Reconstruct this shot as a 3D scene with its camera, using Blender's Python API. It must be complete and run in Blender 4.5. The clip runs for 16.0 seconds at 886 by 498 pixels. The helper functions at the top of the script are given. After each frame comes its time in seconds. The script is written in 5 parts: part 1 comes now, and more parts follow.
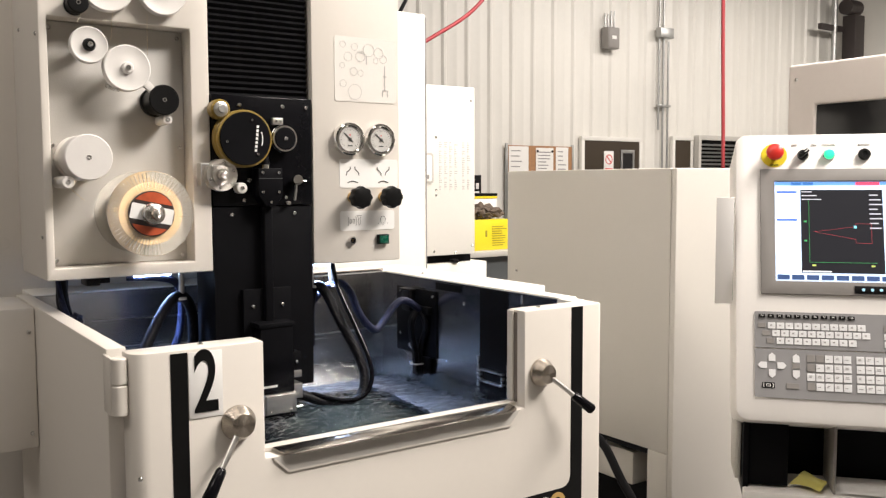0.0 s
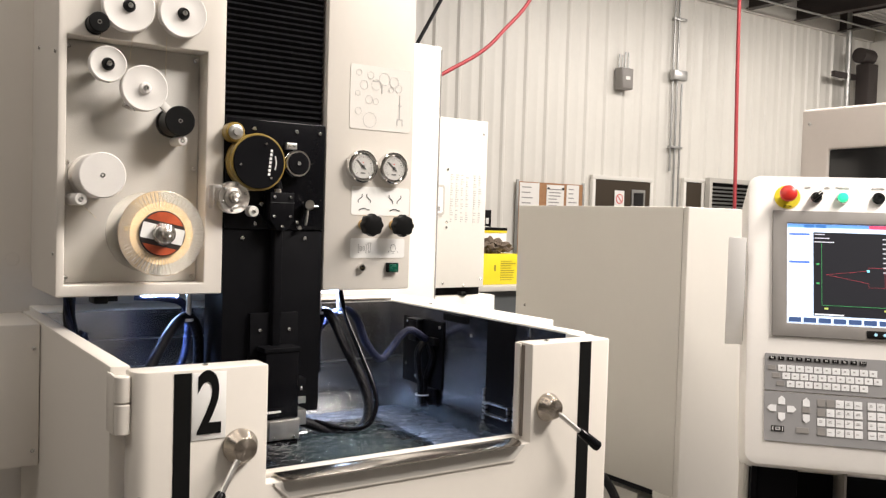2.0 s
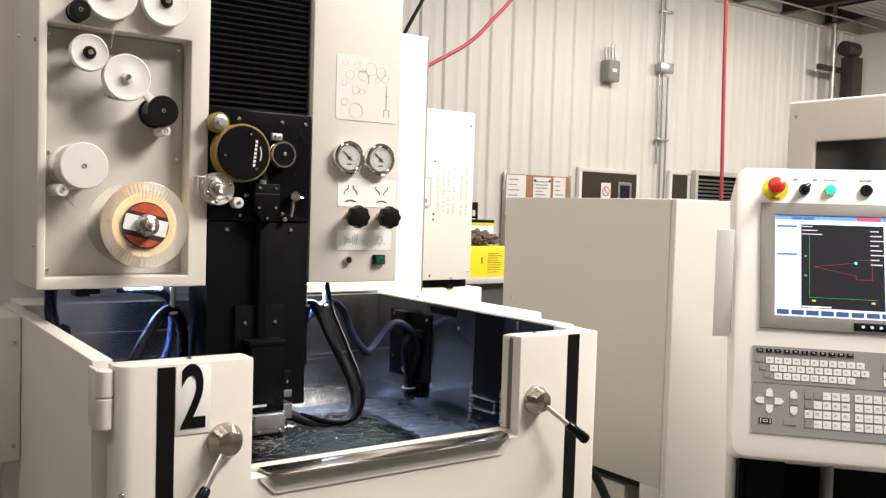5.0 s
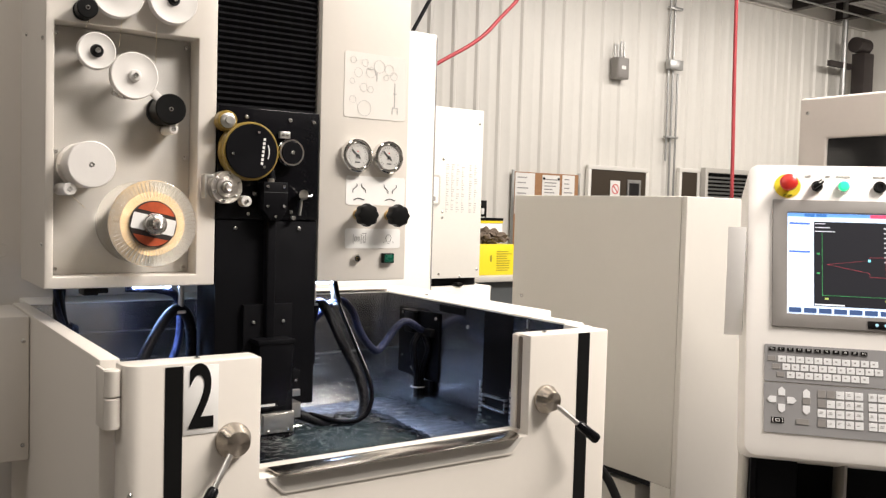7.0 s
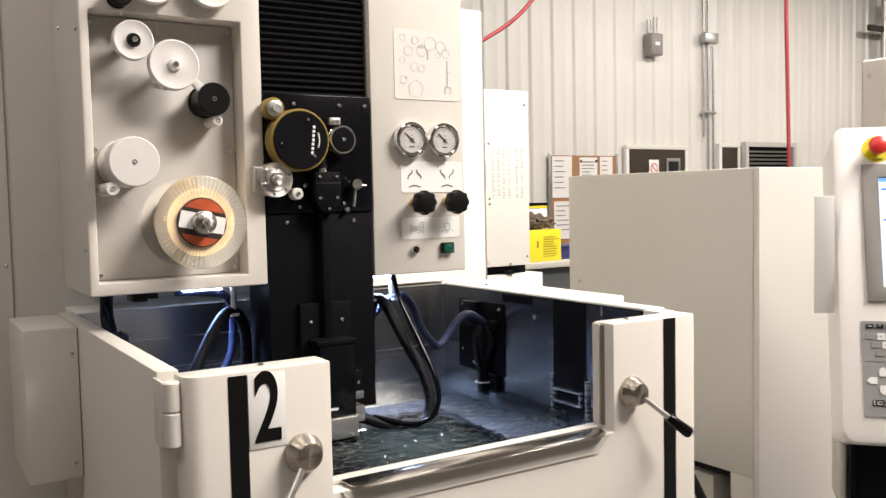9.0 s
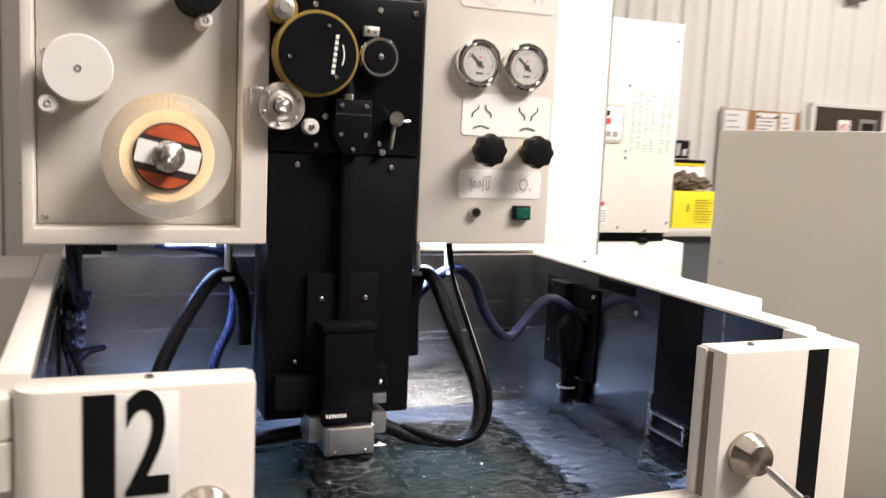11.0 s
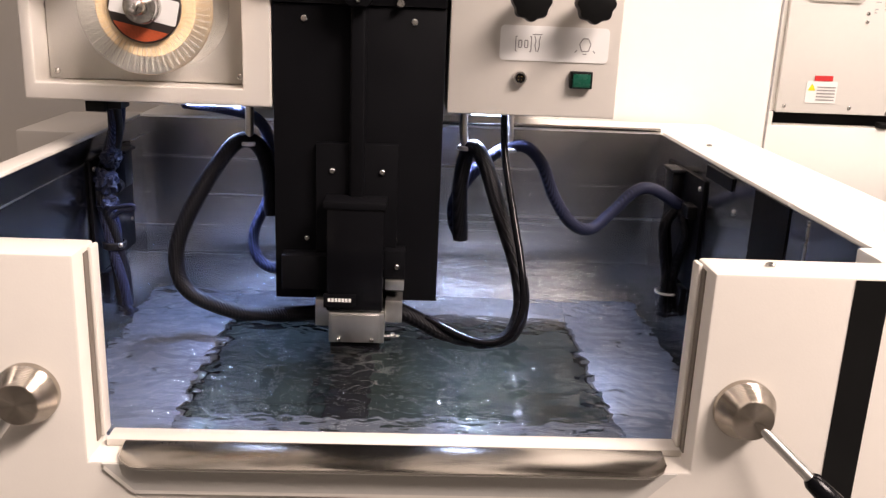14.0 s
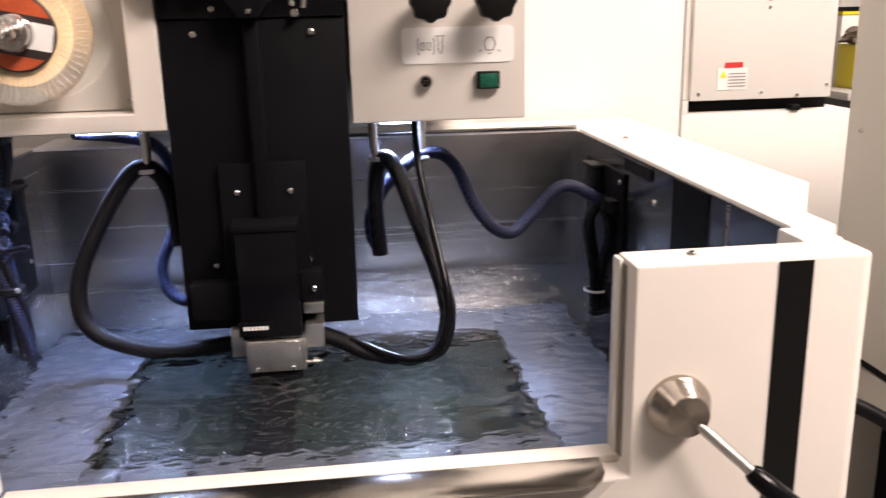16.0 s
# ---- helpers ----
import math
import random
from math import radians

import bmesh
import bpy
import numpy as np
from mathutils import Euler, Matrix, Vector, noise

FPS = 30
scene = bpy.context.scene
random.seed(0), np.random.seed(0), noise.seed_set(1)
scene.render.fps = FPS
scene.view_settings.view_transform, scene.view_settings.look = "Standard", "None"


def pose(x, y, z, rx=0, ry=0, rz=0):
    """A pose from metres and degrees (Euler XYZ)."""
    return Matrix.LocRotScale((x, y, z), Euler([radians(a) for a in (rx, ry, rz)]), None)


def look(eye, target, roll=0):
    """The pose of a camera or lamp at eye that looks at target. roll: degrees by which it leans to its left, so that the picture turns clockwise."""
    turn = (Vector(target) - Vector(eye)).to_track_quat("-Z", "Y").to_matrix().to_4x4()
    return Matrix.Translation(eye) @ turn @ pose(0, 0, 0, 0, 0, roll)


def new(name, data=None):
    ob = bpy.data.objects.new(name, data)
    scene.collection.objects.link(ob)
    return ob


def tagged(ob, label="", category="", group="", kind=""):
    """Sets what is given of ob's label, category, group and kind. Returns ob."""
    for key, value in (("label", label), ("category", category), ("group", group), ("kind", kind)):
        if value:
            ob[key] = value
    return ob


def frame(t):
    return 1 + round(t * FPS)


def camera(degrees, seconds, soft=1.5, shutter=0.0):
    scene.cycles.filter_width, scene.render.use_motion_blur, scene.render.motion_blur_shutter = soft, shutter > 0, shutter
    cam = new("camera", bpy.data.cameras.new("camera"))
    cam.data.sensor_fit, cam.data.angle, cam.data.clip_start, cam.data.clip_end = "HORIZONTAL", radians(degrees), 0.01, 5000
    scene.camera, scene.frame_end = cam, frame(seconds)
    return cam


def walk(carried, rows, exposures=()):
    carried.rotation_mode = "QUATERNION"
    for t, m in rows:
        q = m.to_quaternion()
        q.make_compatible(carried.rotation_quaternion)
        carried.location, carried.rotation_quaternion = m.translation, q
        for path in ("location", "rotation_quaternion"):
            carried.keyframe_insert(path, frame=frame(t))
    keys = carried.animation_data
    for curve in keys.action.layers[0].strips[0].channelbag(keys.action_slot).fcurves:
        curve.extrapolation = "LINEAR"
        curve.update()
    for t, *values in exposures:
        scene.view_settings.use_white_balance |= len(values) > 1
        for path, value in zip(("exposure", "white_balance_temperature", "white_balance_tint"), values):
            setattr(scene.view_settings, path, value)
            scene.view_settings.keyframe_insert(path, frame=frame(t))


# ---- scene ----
cam = camera(53.6, 16.0, soft=1.3, shutter=0.5)
PATH = [
    (0, (-0.758, -1.771, 1.551), (0.377, -0.132, 1.4), -0.2),
    (0.5, (-0.759, -1.771, 1.551), (0.377, -0.132, 1.4), 0.1),
    (1, (-0.76, -1.769, 1.545), (0.379, -0.131, 1.405), 1.0),
    (1.5, (-0.762, -1.769, 1.543), (0.364, -0.118, 1.45), 1.5),
    (2, (-0.757, -1.763, 1.541), (0.365, -0.109, 1.468), 1.7),
    (2.5, (-0.753, -1.757, 1.541), (0.373, -0.106, 1.463), 1.7),
    (3, (-0.753, -1.758, 1.54), (0.38, -0.112, 1.454), 1.7),
    (3.5, (-0.753, -1.755, 1.54), (0.39, -0.116, 1.449), 1.8),
    (4, (-0.753, -1.753, 1.54), (0.396, -0.119, 1.448), 1.8),
    (6.5, (-0.743, -1.741, 1.539), (0.394, -0.098, 1.452), 1.6),
    (7, (-0.743, -1.739, 1.539), (0.388, -0.092, 1.445), 1.6),
    (7.5, (-0.741, -1.737, 1.537), (0.384, -0.087, 1.435), 1.5),
    (8, (-0.743, -1.725, 1.536), (0.382, -0.075, 1.427), 0.9),
    (8.5, (-0.761, -1.676, 1.533), (0.35, -0.016, 1.422), -0.9),
    (8.7, (-0.75, -1.65, 1.53), (0.342, 0.022, 1.419), -1.1),
    (10.8, (-0.422, -1.282, 1.524), (0.405, 0.526, 1.306), 1.1),
    (11, (-0.345, -1.273, 1.531), (0.39, 0.57, 1.284), 2.6),
    (11.5, (-0.192, -1.213, 1.531), (0.391, 0.655, 1.119), 2.8),
    (12, (-0.123, -1.132, 1.524), (0.39, 0.746, 1.067), 2.3),
    (12.5, (0.014, -1.13, 1.513), (0.283, 0.793, 1.034), 3.7),
    (13, (0.082, -1.166, 1.514), (0.23, 0.756, 0.981), 4.0),
    (13.5, (0.079, -1.171, 1.518), (0.178, 0.749, 0.966), 2.6),
    (14, (0.069, -1.178, 1.519), (0.153, 0.742, 0.966), 2.4),
    (14.5, (0.065, -1.175, 1.519), (0.146, 0.747, 0.969), 2.1),
    (15, (0.06, -1.162, 1.518), (0.161, 0.759, 0.969), 1.1),
    (15.5, (0.064, -1.146, 1.512), (0.2, 0.776, 0.975), -0.8),
    (16, (0.097, -1.135, 1.506), (0.323, 0.782, 0.983), -1.3),
]
walk(cam, [(t, look(eye, target, roll)) for t, eye, target, roll in PATH],
     exposures=[(0, 0, 6300, 10), (8.7, 0, 6300, 10), (11, 0, 6350, 13), (12.5, -0.05, 6650, 18), (14.5, -0.08, 6750, 21), (16, -0.08, 6750, 21)])

# ---- world and lights ----
world = bpy.data.worlds.new("world")
scene.world = world
world.use_nodes = True
world.node_tree.nodes["Background"].inputs[0].default_value = (0.9, 0.95, 1.0, 1)
world.node_tree.nodes["Background"].inputs[1].default_value = 0.05


def area_lamp(name, eye, target, sx, sy, watts, colour, spread=180):
    data = bpy.data.lights.new(name, "AREA")
    data.shape, data.size, data.size_y, data.energy, data.color = "RECTANGLE", sx, sy, watts, colour
    data.spread = radians(spread)
    ob = new(name, data)
    ob.matrix_world = look(eye, target)
    return ob


WARM = (1.0, 0.905, 0.815)
area_lamp("ceiling_lamp_near", (2.2, -2.1, 4.3), (0.7, -0.45, 0.9), 2.4, 0.7, 212, WARM, 135)
area_lamp("ceiling_lamp_over", (-0.7, -1.2, 4.3), (-0.5, -0.9, 0.0), 2.4, 0.5, 30, WARM)
area_lamp("ceiling_lamp_left", (-3.0, -0.9, 4.3), (-0.6, -0.2, 1.0), 2.4, 0.5, 40, WARM)
area_lamp("ceiling_lamp_side", (3.2, 0.8, 4.3), (3.0, 1.0, 0.0), 2.4, 0.5, 140, WARM)
area_lamp("ceiling_lamp_far", (6.2, 3.0, 4.3), (6.4, 4.2, 0.0), 3.0, 0.6, 160, WARM)
area_lamp("ceiling_lamp_corner", (9.8, 3.0, 4.3), (9.8, 4.0, 0.0), 2.4, 0.6, 135, WARM)


# ---- materials ----
def material(name, colour, rough=0.5, metal=0.0, var=0.08, scale=6.0, bump=0.0, bump_scale=300.0, coat=0.0, stretch=None, rough_var=0.1,
             transmission=0.0, emission=0.0, spec=0.5, object_random=0.0):
    m = bpy.data.materials.new(name)
    m.use_nodes = True
    n, l = m.node_tree.nodes, m.node_tree.links
    b = n["Principled BSDF"]
    b.inputs["Roughness"].default_value, b.inputs["Metallic"].default_value = rough, metal
    b.inputs["Coat Weight"].default_value, b.inputs["Transmission Weight"].default_value = coat, transmission
    b.inputs["Specular IOR Level"].default_value = spec
    b.inputs["Base Color"].default_value = (*colour, 1)
    co = n.new("ShaderNodeTexCoord")
    vec = co.outputs["Object"]
    if stretch:
        mp = n.new("ShaderNodeMapping")
        mp.inputs["Scale"].default_value = stretch
        l.new(vec, mp.inputs["Vector"])
        vec = mp.outputs["Vector"]
    if var:
        big, fine = n.new("ShaderNodeTexNoise"), n.new("ShaderNodeTexNoise")
        for t, s, d in ((big, scale, 4), (fine, scale * 14, 6)):
            t.inputs["Scale"].default_value, t.inputs["Detail"].default_value = s, d
            l.new(vec, t.inputs["Vector"])
        add = n.new("ShaderNodeMath")
        add.operation = "MULTIPLY_ADD"
        add.inputs[1].default_value = 0.4
        l.new(fine.outputs["Fac"], add.inputs[0])
        l.new(big.outputs["Fac"], add.inputs[2])
        ramp = n.new("ShaderNodeMapRange")
        ramp.inputs["From Min"].default_value, ramp.inputs["From Max"].default_value = 0.35, 1.05
        ramp.inputs["To Min"].default_value, ramp.inputs["To Max"].default_value = 1 - var, 1 + var
        l.new(add.outputs[0], ramp.inputs["Value"])
        hsv = n.new("ShaderNodeHueSaturation")
        hsv.inputs["Color"].default_value = (*colour, 1)
        l.new(ramp.outputs["Result"], hsv.inputs["Value"])
        l.new(hsv.outputs["Color"], b.inputs["Base Color"])
        rr = n.new("ShaderNodeMapRange")
        rr.inputs["From Min"].default_value, rr.inputs["From Max"].default_value = 0.35, 1.05
        rr.inputs["To Min"].default_value, rr.inputs["To Max"].default_value = max(0.02, rough - rough_var), min(1, rough + rough_var)
        l.new(add.outputs[0], rr.inputs["Value"])
        l.new(rr.outputs["Result"], b.inputs["Roughness"])
    if bump:
        t, bp = n.new("ShaderNodeTexNoise"), n.new("ShaderNodeBump")
        t.inputs["Scale"].default_value, t.inputs["Detail"].default_value = bump_scale, 3
        bp.inputs["Strength"].default_value, bp.inputs["Distance"].default_value = bump, 0.001
        l.new(vec, t.inputs["Vector"])
        l.new(t.outputs["Fac"], bp.inputs["Height"])
        l.new(bp.outputs["Normal"], b.inputs["Normal"])
    if emission:
        b.inputs["Emission Color"].default_value, b.inputs["Emission Strength"].default_value = (*colour, 1), emission
    return m


PAINT = material("cream_paint", (0.66, 0.62, 0.56), 0.40, var=0.03, scale=5, bump=0.1, bump_scale=520, coat=0.15)
PAINT_W = material("white_paint", (0.74, 0.72, 0.67), 0.42, var=0.03, scale=4, bump=0.2, bump_scale=500, coat=0.15)
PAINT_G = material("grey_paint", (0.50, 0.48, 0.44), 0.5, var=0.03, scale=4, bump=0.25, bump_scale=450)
CONSOLE = material("console_paint", (0.79, 0.76, 0.72), 0.4, var=0.03, scale=7, bump=0.3, bump_scale=600)
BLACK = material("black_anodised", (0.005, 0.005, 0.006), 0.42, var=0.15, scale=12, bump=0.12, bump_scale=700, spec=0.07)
BLACK_G = material("black_gloss", (0.004, 0.004, 0.005), 0.2, var=0.15, scale=9, rough_var=0.06, spec=0.14)
BELLOWS = material("bellows_cloth", (0.006, 0.006, 0.007), 0.5, var=0.2, scale=30, bump=0.3, bump_scale=900, spec=0.12)
RUBBER = material("black_rubber", (0.007, 0.007, 0.008), 0.45, var=0.2, scale=25, spec=0.18)
VINYL = material("black_vinyl", (0.006, 0.006, 0.006), 0.4, var=0.1, scale=20, spec=0.15)
STEEL = material("brushed_steel", (0.60, 0.58, 0.55), 0.28, 1.0, var=0.08, scale=5, stretch=(1, 1, 40), rough_var=0.08)
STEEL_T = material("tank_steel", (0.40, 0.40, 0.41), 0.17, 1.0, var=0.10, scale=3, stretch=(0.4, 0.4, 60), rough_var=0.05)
# same lining steel, its base lightened for the brighter reflections on the back wall
STEEL_T_LIT = material("streaked_tank_steel_lit", (0.58, 0.57, 0.56), 0.25, 1.0, var=0.09, scale=3, stretch=(0.35, 0.35, 44), rough_var=0.04)
STEEL_X = material("rail_steel", (0.52, 0.49, 0.45), 0.2, 1.0, var=0.06, scale=4, stretch=(0.6, 30, 30), rough_var=0.04)
CHROME = material("chrome", (0.80, 0.79, 0.77), 0.06, 1.0, var=0.05, scale=40)
TURNED = material("bright_turned_steel", (0.44, 0.42, 0.39), 0.2, 1.0, var=0.2, scale=40)
ALU = material("turned_aluminium", (0.62, 0.61, 0.58), 0.36, 1.0, var=0.12, scale=60)
ZINC = material("zinc_screw", (0.62, 0.61, 0.59), 0.25, 1.0, var=0.1, scale=90)
BRASS = material("brass", (0.62, 0.42, 0.16), 0.3, 1.0, var=0.1, scale=50)
NYLON = material("white_nylon", (0.69, 0.665, 0.63), 0.5, var=0.04, scale=20)
URETHANE = material("amber_urethane", (0.25, 0.17, 0.035), 0.35, var=0.1, scale=30)
WIRE_P = material("pale_brass_wire", (0.74, 0.66, 0.50), 0.3, 0.9, var=0.05, scale=60)
WIRE = material("wound_brass_wire", (0.56, 0.385, 0.18), 0.45, 0.1, var=0.12, scale=60)
LABEL = material("white_label", (0.80, 0.79, 0.76), 0.5, var=0.02, scale=15)
INK = material("printed_ink", (0.05, 0.05, 0.05), 0.6, var=0.05)
INK_L = material("faint_ink", (0.46, 0.45, 0.44), 0.6, var=0.05)
INK_G = material("grey_ink", (0.30, 0.29, 0.28), 0.6, var=0.05)
WALL_P = material("wall_sheet_paint", (0.72, 0.70, 0.65), 0.42, var=0.05, scale=1.5, bump=0.25, bump_scale=9)
CONCRETE = material("concrete_floor", (0.20, 0.19, 0.18), 0.6, var=0.25, scale=1.2, bump=0.4, bump_scale=80)
DECK = material("roof_deck", (0.42, 0.41, 0.39), 0.5, 0.3, var=0.15, scale=2)
BEAM = material("dark_steel_beam", (0.035, 0.027, 0.025), 0.55, var=0.25, scale=5)
DOOR_BR = material("brown_door_paint", (0.045, 0.034, 0.023), 0.6, var=0.1, scale=4, spec=0.15)
GALV = material("galvanised_pipe", (0.42, 0.42, 0.41), 0.4, 0.9, var=0.15, scale=15)
RED_H = material("red_hose", (0.40, 0.05, 0.06), 0.5, var=0.1, scale=20)
YELLOW = material("yellow_plastic", (0.80, 0.66, 0.02), 0.45, var=0.06, scale=12)
CORK = material("cork", (0.36, 0.19, 0.09), 0.8, var=0.2, scale=40, bump=0.4, bump_scale=300)
PAPER = material("paper", (0.80, 0.78, 0.75), 0.7, var=0.02, scale=10)
GREYPL = material("grey_plastic", (0.25, 0.235, 0.22), 0.45, var=0.06, scale=25, bump=0.2, bump_scale=800)
KEYPAD = material("keypad_membrane", (0.255, 0.25, 0.25), 0.5, var=0.05, scale=30)
KEY = material("white_key", (0.72, 0.72, 0.72), 0.5, var=0.03, scale=60)
BEIGE = material("beige_machine_paint", (0.64, 0.585, 0.54), 0.5, var=0.05, scale=3, bump=0.2, bump_scale=400)
DARKGL = material("dark_window_glass", (0.01, 0.01, 0.011), 0.1, var=0.05, scale=3)


# ---- mesh helpers ----
BASE = {}


def thing(name, loc, label, category, group="", turn=0.0):
    ob = new(name)
    ob.empty_display_size = 0.05
    ob.matrix_world = pose(*loc, 0, 0, turn)
    BASE[ob] = ob.matrix_world.copy()
    return tagged(ob, label, category, group)


def part(name, bm, mat, parent, label="", smooth=True, local=False, kind=""):
    """Links a bmesh, in the world's metres (or the thing's own), as one mesh under a thing or a part."""
    me = bpy.data.meshes.new(name)
    if not local:
        bm.transform(BASE[parent].inverted())
    bmesh.ops.recalc_face_normals(bm, faces=bm.faces)
    bm.to_mesh(me)
    bm.free()
    me.materials.append(mat)
    if smooth:
        me.shade_smooth()
        me.set_sharp_from_angle(angle=radians(32))
    ob = new(name, me)
    ob.parent = parent
    BASE[ob] = BASE[parent]
    return tagged(ob, label, kind=kind)


def setting(name, bm, mat, label, category):
    me = bpy.data.meshes.new(name)
    bmesh.ops.recalc_face_normals(bm, faces=bm.faces)
    bm.to_mesh(me)
    bm.free()
    me.materials.append(mat)
    me.shade_smooth()
    me.set_sharp_from_angle(angle=radians(32))
    ob = new(name, me)
    BASE[ob] = Matrix()
    return tagged(ob, label, category, kind="structure")


def box(x0, x1, y0, y1, z0, z1, bevel=0.0, bm=None, seg=2):
    bm = bm or bmesh.new()
    made = bmesh.ops.create_cube(bm, size=1, matrix=Matrix.LocRotScale(((x0 + x1) / 2, (y0 + y1) / 2, (z0 + z1) / 2), None, (abs(x1 - x0), abs(y1 - y0), abs(z1 - z0))))
    if bevel:
        edges = {e for v in made["verts"] for e in v.link_edges}
        bmesh.ops.bevel(bm, geom=list(edges), offset=bevel, segments=seg, affect="EDGES", profile=0.5)
    return bm


def lathe(profile, at, axis="-y", n=32, bm=None):
    """Turns rows of (radius, height) about an axis through `at`; height runs along the axis."""
    bm = bm or bmesh.new()
    way = {"-y": Vector((0, -1, 0)), "y": Vector((0, 1, 0)), "z": Vector((0, 0, 1)), "x": Vector((1, 0, 0)), "-x": Vector((-1, 0, 0)), "-z": Vector((0, 0, -1))}[axis] if isinstance(axis, str) else Vector(axis).normalized()
    q = way.to_track_quat("Z", "Y").to_matrix()
    rings = []
    for r, h in profile:
        if r <= 1e-6:
            rings.append([bm.verts.new(Vector(at) + way * h)])
        else:
            rings.append([bm.verts.new(Vector(at) + q @ Vector((r * math.cos(2 * math.pi * i / n), r * math.sin(2 * math.pi * i / n), h))) for i in range(n)])
    for a, b in zip(rings, rings[1:]):
        for i in range(n):
            j = (i + 1) % n
            f = [a[i % len(a)], a[j % len(a)], b[j % len(b)], b[i % len(b)]]
            f = list(dict.fromkeys(f))
            if len(f) > 2:
                bm.faces.new(f)
    for ring, flip in ((rings[0], True), (rings[-1], False)):
        if len(ring) > 2 and tuple(profile[0]) != tuple(profile[-1]):
            bm.faces.new(ring[::-1] if flip else ring)
    return bm


def disc_profile(r, h, b=0.002):
    return [(0, 0), (r - b, 0), (r, b), (r, h - b), (r - b, h), (0, h)]


def cyl(at, axis, r, h, n=24, b=0.0008, bm=None):
    return lathe([(r - b, 0), (r, b), (r, h - b), (r - b, h)], at, axis, n, bm)


def spline(points, steps=10):
    pts = [Vector(p) for p in points]
    pts = [pts[0] * 2 - pts[1]] + pts + [pts[-1] * 2 - pts[-2]]
    out = []
    for a, b, c, d in zip(pts, pts[1:], pts[2:], pts[3:]):
        for i in range(steps):
            t = i / steps
            out.append(0.5 * (2 * b + (c - a) * t + (2 * a - 5 * b + 4 * c - d) * t * t + (3 * b - a - 3 * c + d) * t ** 3))
    return out + [pts[-2]]


def tube(points, r, n=12, steps=10, bm=None, smooth=True):
    bm = bm or bmesh.new()
    path = spline(points, steps) if smooth else [Vector(p) for p in points]
    rings, up = [], None
    for i, p in enumerate(path):
        d = (path[min(i + 1, len(path) - 1)] - path[max(i - 1, 0)]).normalized()
        if up is None:
            up = d.orthogonal().normalized()
        up = (up - d * up.dot(d)).normalized()
        side = d.cross(up)
        rings.append([bm.verts.new(p + r * (math.cos(2 * math.pi * k / n) * up + math.sin(2 * math.pi * k / n) * side)) for k in range(n)])
    for a, b in zip(rings, rings[1:]):
        for k in range(n):
            bm.faces.new([a[k], a[(k + 1) % n], b[(k + 1) % n], b[k]])
    bm.faces.new(rings[0][::-1])
    bm.faces.new(rings[-1])
    return bm


def prism(outline, y0, y1, bm=None, bevel=0.0):
    """An outline of (x, z) corners pushed from y0 to y1."""
    bm = bm or bmesh.new()
    a = [bm.verts.new((x, y0, z)) for x, z in outline]
    b = [bm.verts.new((x, y1, z)) for x, z in outline]
    n = len(a)
    faces = [bm.faces.new(a), bm.faces.new(b[::-1])] + [bm.faces.new([a[i], b[i], b[(i + 1) % n], a[(i + 1) % n]]) for i in range(n)]
    bmesh.ops.recalc_face_normals(bm, faces=bm.faces)
    if bevel:
        bmesh.ops.bevel(bm, geom=[e for e in bm.edges], offset=bevel, segments=2, affect="EDGES", profile=0.5)
    return bm


def rounded(x0, x1, z0, z1, r, n=6):
    pts = []
    for cx, cz, a in ((x1 - r, z1 - r, 0), (x0 + r, z1 - r, 90), (x0 + r, z0 + r, 180), (x1 - r, z0 + r, 270)):
        pts += [(cx + r * math.cos(radians(a + 90 * i / n)), cz + r * math.sin(radians(a + 90 * i / n))) for i in range(n + 1)]
    return pts


def tray(x0, x1, z0, z1, hx0, hx1, hz0, hz1, y0, y1, depth, bevel=0.003):
    """A box with a rectangular recess in its front (-y) face."""
    bm = bmesh.new()
    o = [bm.verts.new((x, y0, z)) for x, z in ((x0, z0), (x1, z0), (x1, z1), (x0, z1))]
    h = [bm.verts.new((x, y0, z)) for x, z in ((hx0, hz0), (hx1, hz0), (hx1, hz1), (hx0, hz1))]
    d = [bm.verts.new((x, y0 + depth, z)) for x, z in ((hx0, hz0), (hx1, hz0), (hx1, hz1), (hx0, hz1))]
    k = [bm.verts.new((x, y1, z)) for x, z in ((x0, z0), (x1, z0), (x1, z1), (x0, z1))]
    for i in range(4):
        j = (i + 1) % 4
        bm.faces.new([o[i], o[j], h[j], h[i]])
        bm.faces.new([h[i], h[j], d[j], d[i]])
        bm.faces.new([o[i], k[i], k[j], o[j]])
    bm.faces.new(d)
    bm.faces.new(k[::-1])
    bmesh.ops.recalc_face_normals(bm, faces=bm.faces)
    if bevel:
        sharp = [e for e in bm.edges if len(e.link_faces) == 2 and e.calc_face_angle(0) > 0.5 and not all(v in d for v in e.verts)]
        bmesh.ops.bevel(bm, geom=sharp, offset=bevel, segments=3, affect="EDGES", profile=0.5)
    return bm


def screw(at, axis, parent, r=0.0048, mat=None, local=False):
    bm = lathe([(r, 0), (r, 0.0014), (r * 0.92, 0.0024), (r * 0.70, 0.0031), (r * 0.52, 0.0031), (r * 0.48, 0.0002), (0, 0.0002)], at, axis, 14)
    return part("screw", bm, mat or ZINC, parent, "small bright metal screw", local=local)


